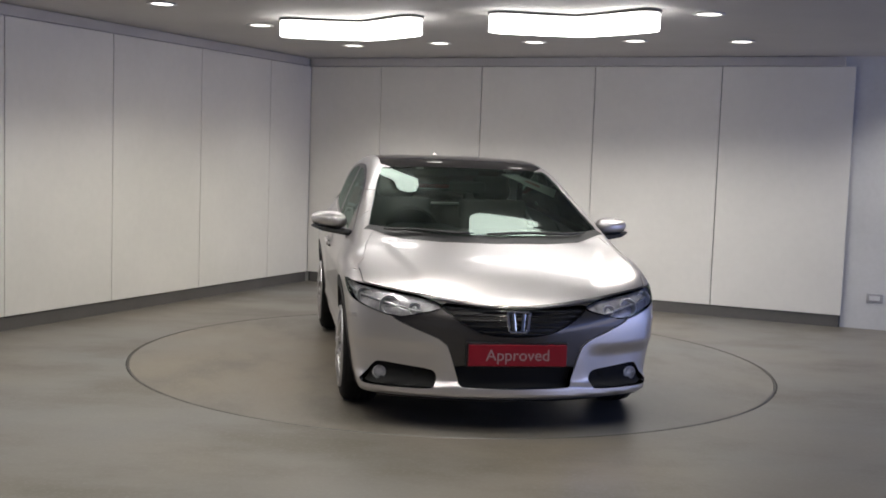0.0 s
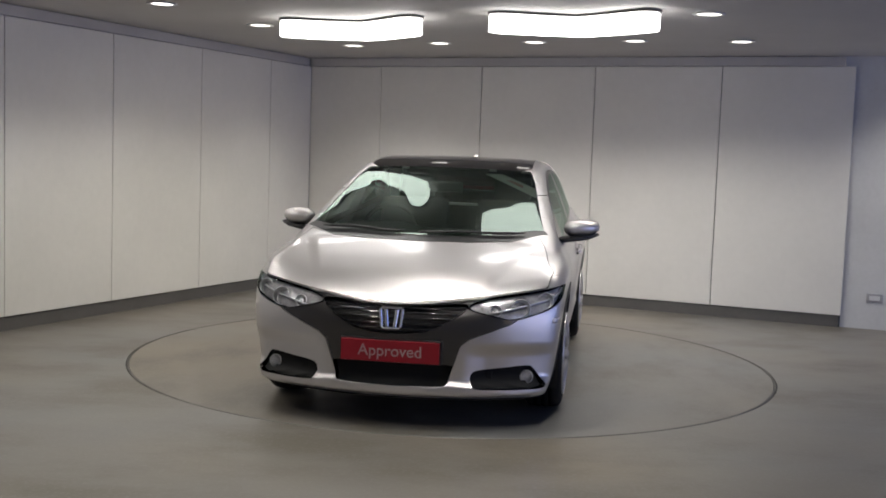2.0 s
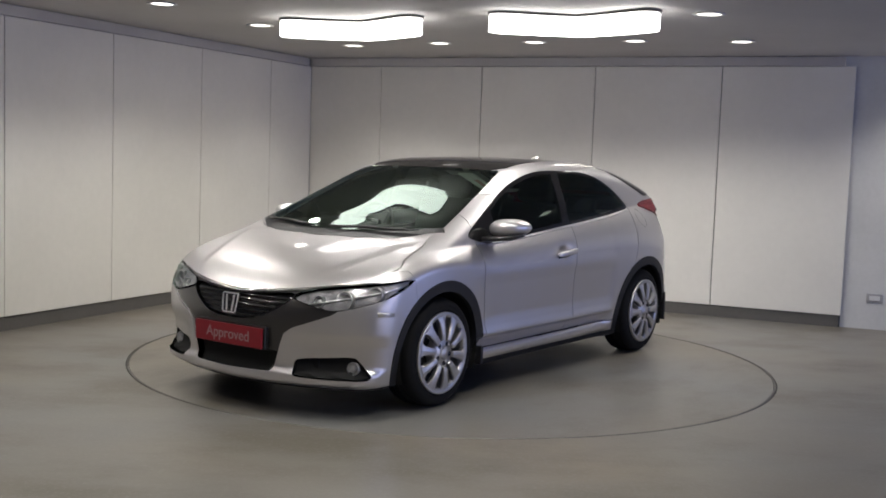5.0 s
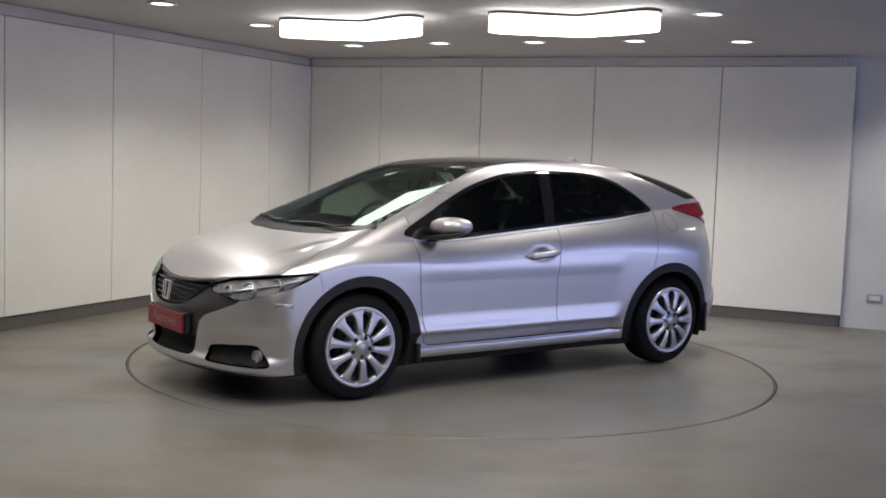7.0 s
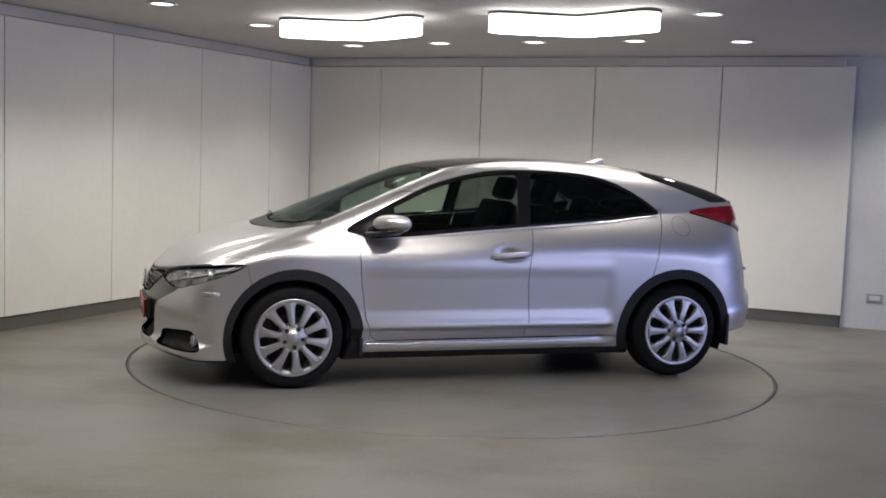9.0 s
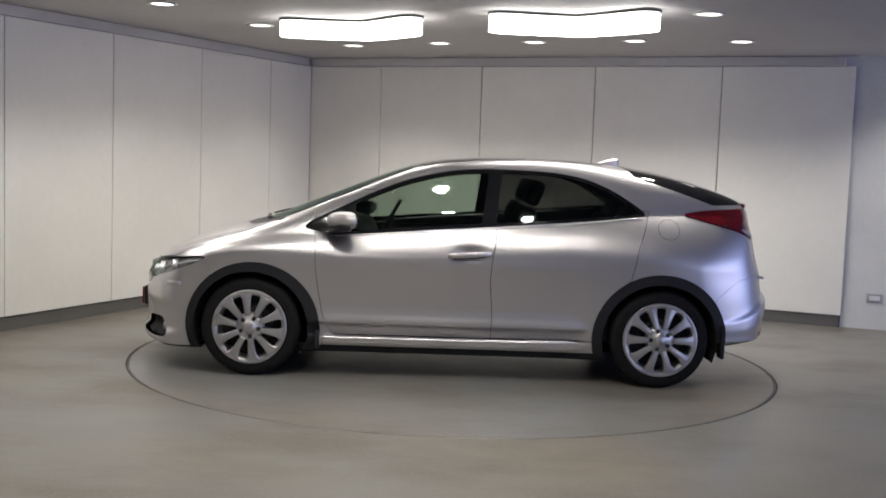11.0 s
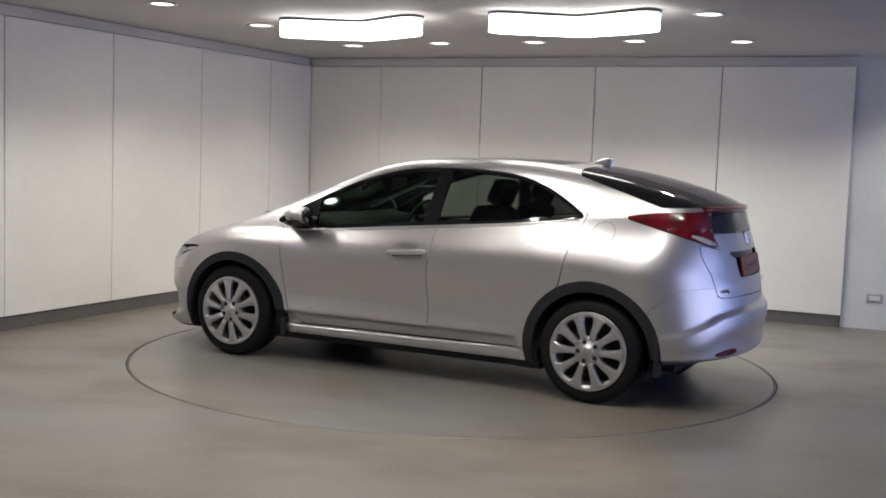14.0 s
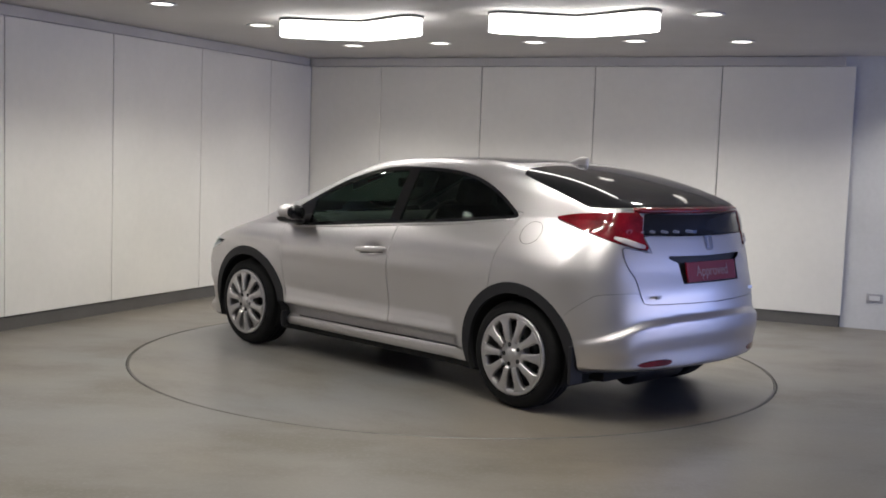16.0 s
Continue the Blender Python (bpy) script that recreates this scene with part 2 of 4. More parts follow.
# ---- car materials ----
SILVER = material("silver_metallic_paint", (0.665, 0.645, 0.652), 0.39, metal=0.96, coat=0.5, vary=0.03, scale=900.0)
BLACK_TRIM = material("black_trim", (0.012, 0.012, 0.013), 0.35, bump=0.05)
ARCH = material("dark_arch_plastic", (0.015, 0.015, 0.018), 0.55, bump=0.15, bump_scale=400, spec=0.35)
MASK = material("dark_grey_front_mask", (0.052, 0.049, 0.049), 0.34, metal=0.6, coat=0.8, vary=0.1, scale=300)
GLOSS_BLACK = material("gloss_black_roof", (0.010, 0.010, 0.011), 0.06, spec=0.5)
RUBBER = material("tyre_rubber", (0.007, 0.007, 0.0075), 0.75, vary=0.2, scale=20, bump=0.2, bump_scale=150, spec=0.2)
ALLOY = material("machined_alloy", (0.52, 0.51, 0.52), 0.38, metal=0.95, vary=0.04, scale=60)
DARK_METAL = material("dark_metal", (0.03, 0.03, 0.032), 0.5, metal=0.6)
RED_LENS = material("red_lens", (0.15, 0.003, 0.008), 0.16, coat=0.35, vary=0.6, scale=7, bump=0.12, bump_scale=90)
RED_PLATE = material("red_plate", (0.21, 0.005, 0.014), 0.35, vary=0.08, scale=20)
PLATE_TEXT = material("plate_text", (0.30, 0.20, 0.21), 0.5)
SEAT = material("dark_seat_cloth", (0.016, 0.016, 0.017), 0.85, vary=0.2, scale=40, bump=0.3, bump_scale=300)
DASH = material("dark_dashboard", (0.010, 0.010, 0.011), 0.6, bump=0.2, bump_scale=300)
UNDER = material("underbody_black", (0.008, 0.008, 0.008), 0.9)
BOWL = material("lamp_reflector", (0.85, 0.85, 0.87), 0.32, metal=0.8)
# light and dark mottling stands in for reflections in the lamps' chrome
LAMP_INSIDE = material("lamp_housing", (0.50, 0.49, 0.51), 0.2, metal=0.25, vary=0.6, scale=14, bump=0.8, bump_scale=45)
PAPER = material("pale_visor_cloth", (0.88, 0.82, 0.81), 0.6)
RED_PRINT = material("faded_red_print", (0.62, 0.30, 0.31), 0.6, vary=0.3, scale=40)


def glass(name, tint, ior=1.5):
    m = bpy.data.materials.new(name)
    m.use_nodes = True
    nt = m.node_tree
    nt.nodes.clear()
    out, mix = nt.nodes.new("ShaderNodeOutputMaterial"), nt.nodes.new("ShaderNodeMixShader")
    tr, gl, fr = nt.nodes.new("ShaderNodeBsdfTransparent"), nt.nodes.new("ShaderNodeBsdfGlossy"), nt.nodes.new("ShaderNodeFresnel")
    tr.inputs["Color"].default_value = (*tint, 1)
    gl.inputs["Roughness"].default_value = 0.01
    gl.inputs["Color"].default_value = (0.56, 0.68, 0.62, 1)
    fr.inputs["IOR"].default_value = ior
    nt.links.new(fr.outputs[0], mix.inputs[0])
    nt.links.new(tr.outputs[0], mix.inputs[1])
    nt.links.new(gl.outputs[0], mix.inputs[2])
    nt.links.new(mix.outputs[0], out.inputs[0])
    return m


GLASS = glass("green_tinted_glass", (0.52, 0.60, 0.54), 1.5)
SCREEN_GLASS = glass("green_windscreen_glass", (0.48, 0.60, 0.53), 1.5)
GLASS_DARK = glass("privacy_glass", (0.19, 0.20, 0.19), 1.5)
LENS = glass("clear_lamp_lens", (0.95, 0.95, 0.96), 1.3)

# ---- the car's outer skin as one smooth solid: x forward, y to its left, z up ----
def curve(xs, table):
    """Smooth interpolation through a short table of (x, value)."""
    t = np.array(sorted(table), float)
    x, v = t[:, 0], t[:, 1]
    h = np.diff(x)
    s = np.diff(v) / h
    m = np.empty(len(x))
    m[0], m[-1] = s[0], s[-1]
    m[1:-1] = np.where(s[:-1] * s[1:] > 0, 2 * s[:-1] * s[1:] / np.where(s[:-1] + s[1:] == 0, 1, s[:-1] + s[1:]), 0)
    i = np.clip(np.searchsorted(x, xs) - 1, 0, len(h) - 1)
    u = np.clip((xs - x[i]) / h[i], -4, 4)
    lo, hi = u < 0, u > 1
    uc = np.clip(u, 0, 1)
    r = (2 * uc**3 - 3 * uc**2 + 1) * v[i] + (uc**3 - 2 * uc**2 + uc) * h[i] * m[i] + (3 * uc**2 - 2 * uc**3) * v[i + 1] + (uc**3 - uc**2) * h[i] * m[i + 1]
    return r + np.where(lo, u * h[i] * m[i], 0) + np.where(hi, (u - 1) * h[i] * m[i + 1], 0)


def smax(a, b, k):
    h = np.maximum(k - np.abs(a - b), 0) / k
    return np.maximum(a, b) + h * h * k / 4


def sstep(a, b, x):
    t = np.clip((x - a) / (b - a), 0, 1)
    return t * t * (3 - 2 * t)


TOP = [(2.30, 0.42), (2.14, 0.585), (2.06, 0.662), (1.90, 0.765), (1.70, 0.843), (1.50, 0.905), (1.38, 0.941), (1.17, 1.022), (1.04, 1.076), (0.842, 1.157),
       (0.642, 1.240), (0.443, 1.317), (0.245, 1.376), (0.047, 1.410), (-0.15, 1.425), (-0.45, 1.433), (-0.74, 1.429), (-0.94, 1.416), (-1.17, 1.390),
       (-1.33, 1.364), (-1.525, 1.321), (-1.72, 1.265), (-1.90, 1.195), (-2.2, 1.09)]
CROWN = [(2.2, 0.09), (1.9, 0.07), (1.5, 0.05), (1.2, 0.07), (0.6, 0.09), (0.2, 0.055), (-0.6, 0.045), (-1.2, 0.09), (-2.0, 0.10)]
HALF = [(2.2, 0.84), (1.75, 0.858), (1.3, 0.880), (0.8, 0.868), (0.0, 0.870), (-0.8, 0.872), (-1.3, 0.884), (-1.7, 0.862), (-2.2, 0.80)]
BELT = [(2.0, 0.81), (1.5, 0.88), (1.2, 0.90), (0.85, 0.915), (0.34, 0.947), (-0.2, 0.993), (-0.73, 1.035), (-1.19, 1.088), (-1.5, 1.10), (-2.1, 1.10)]
BELT_Y = [(2.0, 0.80), (1.5, 0.815), (1.2, 0.806), (0.9, 0.802), (0.0, 0.795), (-0.7, 0.778), (-1.2, 0.735), (-1.5, 0.695), (-2.1, 0.66)]
SIDE = [(0.10, -0.075), (0.19, -0.040), (0.235, -0.012), (0.255, -0.012), (0.275, -0.058), (0.330, -0.040), (0.365, 0.012), (0.42, -0.001), (0.48, -0.010), (0.66, -0.006), (0.74, 0.0), (0.80, -0.004)]
NOSE = [(0.10, 2.02), (0.17, 2.09), (0.20, 2.135), (0.235, 2.135), (0.27, 2.105), (0.40, 2.115), (0.52, 2.120), (0.60, 2.115), (0.68, 2.09), (0.9, 1.95)]
TAIL = [(0.12, 1.62), (0.24, 1.78), (0.285, 2.03), (0.31, 2.105), (0.34, 2.110), (0.45, 2.130), (0.505, 2.128), (0.545, 2.096), (0.66, 2.080), (0.79, 2.055), (0.92, 2.025), (1.04, 1.990), (1.13, 1.965), (1.3, 1.90)]


CREST = [(2.0, 0.66), (1.65, 0.73), (1.35, 0.79), (1.0, 0.78), (0.6, 0.77), (0.0, 0.79), (-0.7, 0.82), (-1.05, 0.81), (-1.3, 0.80), (-1.6, 0.76), (-2.1, 0.72)]
LEDGE = [(-0.9, 0.40), (-0.81, 0.45), (-0.57, 0.557), (-0.3, 0.58), (0.0, 0.585)]


def side_y(x, z):
    belt, yb, w = curve(x, BELT), curve(x, BELT_Y), curve(x, HALF)
    low = sstep(1.05, 0.75, x) * sstep(-0.86, -0.75, x)          # the sill's hollow lies between the wheels only
    prof = curve(np.clip(z, 0.1, 0.8), SIDE)
    flat = curve(np.clip(z, 0.1, 0.8), [(0.1, -0.05), (0.2, -0.022), (0.32, -0.006), (0.5, 0.0), (0.8, 0.0)])
    lower = w + prof * low + flat * (1 - low)
    crest = np.minimum(curve(x, CREST), belt - 0.07)
    t = np.clip((z - crest) / (belt - crest), 0, 1.0)
    body = lower + (yb - w) * t**1.7 - 0.11 * np.maximum(crest - z, 0) ** 1.6
    up = yb - 0.36 * (z - belt) - 0.18 * np.maximum(z - belt, 0) ** 2
    # hollow behind the front door's pull handle
    body = body - 0.032 * np.exp(-(((x + 0.075) / 0.075) ** 2) - ((z - 0.826) / 0.033) ** 2)
    return np.where(z < belt, body, up)


def skin(p):
    x, y, z = p[..., 0], np.abs(p[..., 1]), p[..., 2]
    zt = curve(x, TOP) - curve(x, CROWN) * y**2 - 0.05 * np.maximum(y - 0.45, 0) ** 2
    ridge = 0.66 - 0.33 * (x - 1.3)
    zt = zt + 0.011 * sstep(ridge + 0.045, ridge - 0.03, y) * sstep(1.28, 1.42, x) * sstep(2.02, 1.80, x)
    slope = np.interp(x, [-2, -1.2, -0.7, 0.1, 0.4, 1.3, 1.5, 2.1], [0.96, 0.97, 1, 1, 0.95, 0.91, 0.95, 0.85])
    top = (z - zt) * slope
    side = (y - side_y(x, z)) * 0.97
    scoop = 0.030 * sstep(0.47, 0.385, z) * sstep(0.235, 0.29, z) * sstep(0.36, 0.50, y)          # hollow round the fog lamps
    nose = (x + scoop - (curve(np.clip(z, 0.1, 0.9), NOSE) - 0.36 * y**2 - 0.12 * y**6)) * 0.93
    rise = (curve(-np.minimum(y, 0.88), LEDGE) - 0.525) * sstep(0.32, 0.42, z) * sstep(0.85, 0.70, z)
    tail = (-x - (curve(np.clip(z - rise, 0.12, 1.3), TAIL) - 0.27 * y**2 - 0.35 * y**6)) * 0.95
    k_top = np.interp(x, [-1.9, -1.2, -0.5, 0.3, 0.9, 1.4, 1.9], [0.10, 0.10, 0.09, 0.085, 0.085, 0.085, 0.11])
    f = smax(top, side, k_top)
    f = smax(f, nose, 0.085)
    f = smax(f, tail, np.where(z > 1.05, 0.05, 0.15))
    return smax(f, 0.155 - z, 0.03)


def skin_normal(p, e=0.004):
    g = np.stack([skin(p + np.eye(3)[i] * e) - skin(p - np.eye(3)[i] * e) for i in range(3)], -1)
    return g / np.maximum(np.linalg.norm(g, axis=-1, keepdims=True), 1e-9)


# ---- skin mesh of the left half, then cut into panels ----
def half_skin():
    fan = 64
    stations = []
    for i in range(fan):
        stations.append((1.3, math.pi / 2 * i / fan))
    for i in range(201):
        stations.append((1.3 - 2.6 * i / 200, math.pi / 2))
    for i in range(1, fan + 1):
        stations.append((-1.3, math.pi / 2 + math.pi / 2 * i / fan))
    el = np.concatenate([np.linspace(-90, -45, 16, endpoint=False), np.linspace(-45, 60, 120, endpoint=False), np.linspace(60, 90, 30)])
    el = np.radians(el)
    ox = np.array([s[0] for s in stations])[:, None]
    az = np.array([s[1] for s in stations])[:, None]
    d = np.stack([np.cos(az) * np.cos(el), np.sin(az) * np.cos(el), np.sin(el) + 0 * az], -1)
    o = np.stack([ox + 0 * el, 0 * ox + 0 * el, 0 * ox + 0.60 + 0 * el], -1)
    lo, hi = np.zeros(d.shape[:2]), np.full(d.shape[:2], 1.6)
    for _ in range(22):
        mid = (lo + hi) / 2
        inside = skin(o + d * mid[..., None]) < 0
        lo, hi = np.where(inside, mid, lo), np.where(inside, hi, mid)
    p = o + d * lo[..., None]
    p[0, :, 1] = 0
    p[-1, :, 1] = 0
    p[:, :, 1] = np.maximum(p[:, :, 1], 0)
    n, m = p.shape[:2]
    ids = np.arange(n * m).reshape(n, m)
    a, b, c, e = ids[:-1, :-1], ids[1:, :-1], ids[1:, 1:], ids[:-1, 1:]
    tri = np.concatenate([np.stack([a, b, c], -1).reshape(-1, 3), np.stack([a, c, e], -1).reshape(-1, 3)])
    return p.reshape(-1, 3), tri


def cut(mesh, field, gap=0.0):
    """Splits a triangle mesh along field = 0: the part within, the part without. A gap is left between them."""
    return clip(mesh, lambda p: field(p) + gap), clip(mesh, lambda p: gap - field(p))


def clip(mesh, field):
    """Keeps field < 0, and cuts the triangles exactly at 0."""
    v, t = mesh
    if len(t) == 0:
        return v, t
    f = field(v)
    f = np.where(np.abs(f) < 1e-7, 1e-7, f)
    s = (f[t] < 0).sum(1)
    keep = t[s == 3]
    new_v, new_t, made, base = [], [], {}, len(v)

    def cross(i, j):
        key = (i, j) if i < j else (j, i)
        if key not in made:
            made[key] = base + len(new_v)
            u = f[i] / (f[i] - f[j])
            new_v.append(v[i] + u * (v[j] - v[i]))
        return made[key]

    for tri in t[(s == 1) | (s == 2)]:
        tri = [int(q) for q in tri]
        ins = [f[q] < 0 for q in tri]
        for r in range(3):
            a, b, c = tri[r], tri[(r + 1) % 3], tri[(r + 2) % 3]
            ia, ib, ic = ins[r], ins[(r + 1) % 3], ins[(r + 2) % 3]
            if ia and not ib and not ic:
                new_t.append((a, cross(a, b), cross(a, c)))
                break
            if not ia and ib and ic:
                x, y = cross(a, b), cross(a, c)
                new_t.append((x, b, c))
                new_t.append((x, c, y))
                break
    vv = np.concatenate([v, np.array(new_v).reshape(-1, 3)])
    tt = np.concatenate([keep, np.array(new_t, int).reshape(-1, 3)])
    used, inv = np.unique(tt, return_inverse=True)
    return vv[used], inv.reshape(-1, 3)


def poly_distance(q, poly):
    """Signed distance to an outline, negative within."""
    poly = np.array(poly, float)
    d = np.full(len(q), 9.0)
    inside = np.zeros(len(q), bool)
    for a, b in zip(poly, np.roll(poly, -1, 0)):
        e, w = b - a, q - a
        t = np.clip((w @ e) / (e @ e), 0, 1)
        d = np.minimum(d, np.linalg.norm(w - t[:, None] * e, axis=1))
        cond = (a[1] > q[:, 1]) != (b[1] > q[:, 1])
        with np.errstate(divide="ignore", invalid="ignore"):
            xi = (b[0] - a[0]) * (q[:, 1] - a[1]) / (b[1] - a[1]) + a[0]
        inside ^= cond & (q[:, 0] < xi)
    return np.where(inside, -d, d)


def rounded(poly, n=3):
    """Corner cutting, which rounds an outline."""
    p = np.array(poly, float)
    for _ in range(n):
        nx = np.roll(p, -1, 0)
        p = np.stack([0.75 * p + 0.25 * nx, 0.25 * p + 0.75 * nx], 1).reshape(-1, 2)
    return p


def by_side(poly, soft=0):
    poly = rounded(poly, soft) if soft else poly
    return lambda p: np.maximum(poly_distance(p[:, [0, 2]], poly), 0.3 - p[:, 1])


def by_top(poly, soft=0, zmin=0.7):
    poly = rounded(poly, soft) if soft else poly
    return lambda p: np.maximum(poly_distance(p[:, [0, 1]], poly), zmin - p[:, 2])


FAN = 0.011          # metres for each degree round the nose or the tail, so that outlines there are in true size


def by_nose(poly, soft=0):
    poly = np.array(poly, float) * (FAN, 1)
    poly = rounded(poly, soft) if soft else poly

    def field(p):
        th = np.degrees(np.arctan2(p[:, 1], p[:, 0] - 1.3)) * FAN
        return np.maximum(poly_distance(np.stack([th, p[:, 2]], 1), poly), 1.42 - p[:, 0])
    return field


def by_tail(poly, soft=0):
    poly = np.array(poly, float) * (FAN, 1)
    poly = rounded(poly, soft) if soft else poly

    def field(p):
        th = np.degrees(np.arctan2(p[:, 1], -1.3 - p[:, 0])) * FAN
        return np.maximum(poly_distance(np.stack([th, p[:, 2]], 1), poly), p[:, 0] + 1.36)
    return field


def wheel_ring(cx, r):
    return lambda p: np.maximum(np.hypot(p[:, 0] - cx, (p[:, 2] - 0.312) * 1.02) - r, 0.45 - p[:, 1])


def panel(name, piece, mat, parent, label="", whole=False, mirror=False, fold=0.014, lift=0.0):
    """One skin panel: smooth outside, edges turned inwards. whole: both halves in one mesh; mirror: the right-hand one."""
    v, t = piece
    if len(t) == 0:
        return None
    nrm = skin_normal(v)
    nrm[v[:, 1] < 1e-4, 1] = 0
    nrm /= np.linalg.norm(nrm, axis=1, keepdims=True)
    v = v + nrm * lift
    e = np.concatenate([t[:, [0, 1]], t[:, [1, 2]], t[:, [2, 0]]])
    key = np.sort(e, 1)
    _, first, count = np.unique(key, axis=0, return_index=True, return_counts=True)
    rim = e[first[count == 1]]
    rim = rim[~((v[rim[:, 0], 1] < 1e-4) & (v[rim[:, 1], 1] < 1e-4))]
    n = len(v)
    a, b = rim[:, 0], rim[:, 1]
    along = v[b] - v[a]
    out = np.cross(along, (nrm[a] + nrm[b]) / 2)
    out /= np.maximum(np.linalg.norm(out, axis=1, keepdims=True), 1e-9)
    k = len(rim)
    fv = np.concatenate([v[a], v[b], v[b] - nrm[b] * fold, v[a] - nrm[a] * fold])
    ft = np.concatenate([np.stack([n + np.arange(k), n + 3 * k + np.arange(k), n + k + np.arange(k)], 1),
                         np.stack([n + k + np.arange(k), n + 3 * k + np.arange(k), n + 2 * k + np.arange(k)], 1)])
    vv, tt, nn = np.concatenate([v, fv]), np.concatenate([t, ft]), np.concatenate([nrm, np.tile(out, (4, 1))])
    flip = np.array([1, -1, 1])
    if mirror:
        vv, nn, tt = vv * flip, nn * flip, tt[:, ::-1]
    if whole:
        tt = np.concatenate([tt, tt[:, ::-1] + len(vv)])
        vv, nn = np.concatenate([vv, vv * flip]), np.concatenate([nn, nn * flip])
    me = bpy.data.meshes.new(name)
    me.from_pydata(vv.tolist(), [], tt.tolist())
    me.materials.append(mat)
    me.polygons.foreach_set("use_smooth", [True] * len(me.polygons))
    me.normals_split_custom_set_from_vertices(nn.tolist())
    ob = new(name, me)
    ob.parent = parent
    if label:
        ob["label"] = label
    return ob


def pair(name, piece, mat, parent, label="", **k):
    return panel(name, piece, mat, parent, label, **k), panel(name, piece, mat, parent, label, mirror=True, **k)


car = tagged(new("car"), "silver five-door hatchback with black roof and red show plates", "car")
rest = half_skin()
G = 0.0022

# outlines
HOOD_EDGE = [(0, 0.661), (10, 0.666), (21.5, 0.680), (33.2, 0.699), (46, 0.724), (58, 0.745), (73.5, 0.762)]
HEADLIGHT = [(27, 0.655), (33.2, 0.694), (46, 0.720), (58, 0.741), (73.0, 0.759), (69.5, 0.722), (62.5, 0.672), (55.2, 0.634), (43, 0.580), (36, 0.610), (30, 0.632)]
FRONT_MASK = [(-5, 0.655), (0, 0.655), (10, 0.660), (21.5, 0.674), (33.2, 0.693), (44, 0.705), (48, 0.64), (43.0, 0.572), (36, 0.53), (28.3, 0.487), (25, 0.45), (23.6, 0.39), (20.7, 0.242), (0, 0.236), (-5, 0.236)]
GRILLE = [(-5, 0.645), (10, 0.651), (20, 0.664), (29, 0.672), (27.5, 0.640), (20, 0.572), (14, 0.528), (8, 0.510), (0, 0.505), (-5, 0.505)]
LOW_GRILLE = [(-6, 0.350), (17, 0.350), (22.0, 0.345), (23.0, 0.335), (21.0, 0.246), (18, 0.241), (-6, 0.239)]
FOG = [(29.3, 0.305), (30.5, 0.318), (40, 0.330), (49, 0.343), (51.5, 0.335), (56.0, 0.240), (55.5, 0.226), (53, 0.220), (40, 0.222), (30.0, 0.226), (28.8, 0.240)]
DLO = [(1.00, 0.960), (0.90, 0.932), (0.82, 0.914), (0.70, 0.913), (0.34, 0.947), (-0.20, 0.993), (-0.73, 1.035), (-1.01, 1.068), (-1.19, 1.085), (-1.197, 1.105),
       (-1.084, 1.187), (-0.938, 1.268), (-0.757, 1.328), (-0.541, 1.353), (-0.181, 1.358), (0.072, 1.340), (0.362, 1.266), (0.579, 1.172), (0.797, 1.062)]
SCREEN = [(1.315, -0.2), (1.315, 0.0), (1.30, 0.22), (1.235, 0.45), (1.10, 0.700), (0.49, 0.596), (0.30, 0.550), (0.32, 0.3), (0.33, 0.0), (0.33, -0.2)]
COWL = [(1.43, -0.2), (1.43, 0.0), (1.405, 0.3), (1.33, 0.52), (1.135, 0.735), (1.10, 0.702), (1.235, 0.452), (1.30, 0.22), (1.317, 0.0), (1.317, -0.2)]
ROOF_GLASS = [(0.33, -0.2), (0.33, 0.0), (0.32, 0.3), (0.30, 0.552), (0.0, 0.545), (-0.5, 0.525), (-0.9, 0.475), (-0.95, 0.45), (-0.965, 0.0), (-0.965, -0.2)]
REAR_GLASS = [(-1.075, 1.60), (-1.095, 1.385), (-1.125, 1.338), (-1.40, 1.252), (-1.64, 1.172), (-1.84, 1.180), (-2.2, 1.19), (-2.2, 1.60)]
TAIL_LAMP = [(80, 1.106), (72, 1.128), (63, 1.142), (50, 1.153), (40, 1.158), (41.0, 1.03), (37.0, 0.943), (44, 0.960), (51.3, 0.990), (60, 1.030), (70, 1.072)]
LOW_GLASS = [(-5, 1.145), (39.6, 1.150), (40.6, 1.034), (-5, 1.026)]
GATE = [(-5, 1.025), (40.4, 1.030), (36.5, 0.936), (44, 0.955), (49, 0.970), (48, 0.900), (46, 0.845), (43.7, 0.800), (41.5, 0.70), (40.5, 0.668), (38, 0.660), (-5, 0.655)]
PLATE_BAY = [(-5, 0.915), (22, 0.918), (30, 0.920), (27, 0.895), (23.5, 0.880), (21.5, 0.765), (-5, 0.765)]
REFLECTOR = [(27, 0.350), (32, 0.362), (40, 0.350), (43.0, 0.328), (40, 0.318), (29, 0.324)]
DOOR_F = [(0.93, 1.2), (0.90, 0.87), (0.892, 0.707), (0.878, 0.60), (0.848, 0.42), (0.80, 0.30), (0.77, 0.275), (-0.228, 0.277), (-0.228, 0.467), (-0.211, 0.646), (-0.217, 0.753), (-0.245, 0.95), (-0.25, 1.2)]
DOOR_R = [(-0.25, 1.2), (-0.245, 0.95), (-0.217, 0.753), (-0.211, 0.646), (-0.228, 0.467), (-0.228, 0.277), (-0.90, 0.285), (-0.95, 0.5), (-1.075, 0.65), (-1.10, 0.70), (-1.120, 0.788), (-1.142, 0.895), (-1.182, 1.003), (-1.215, 1.12)]
BUMPER_F = [(3, 0.0), (3, 0.80), (1.60, 0.80), (1.575, 0.745), (1.565, 0.68), (1.50, 0.50), (1.50, 0.0)]
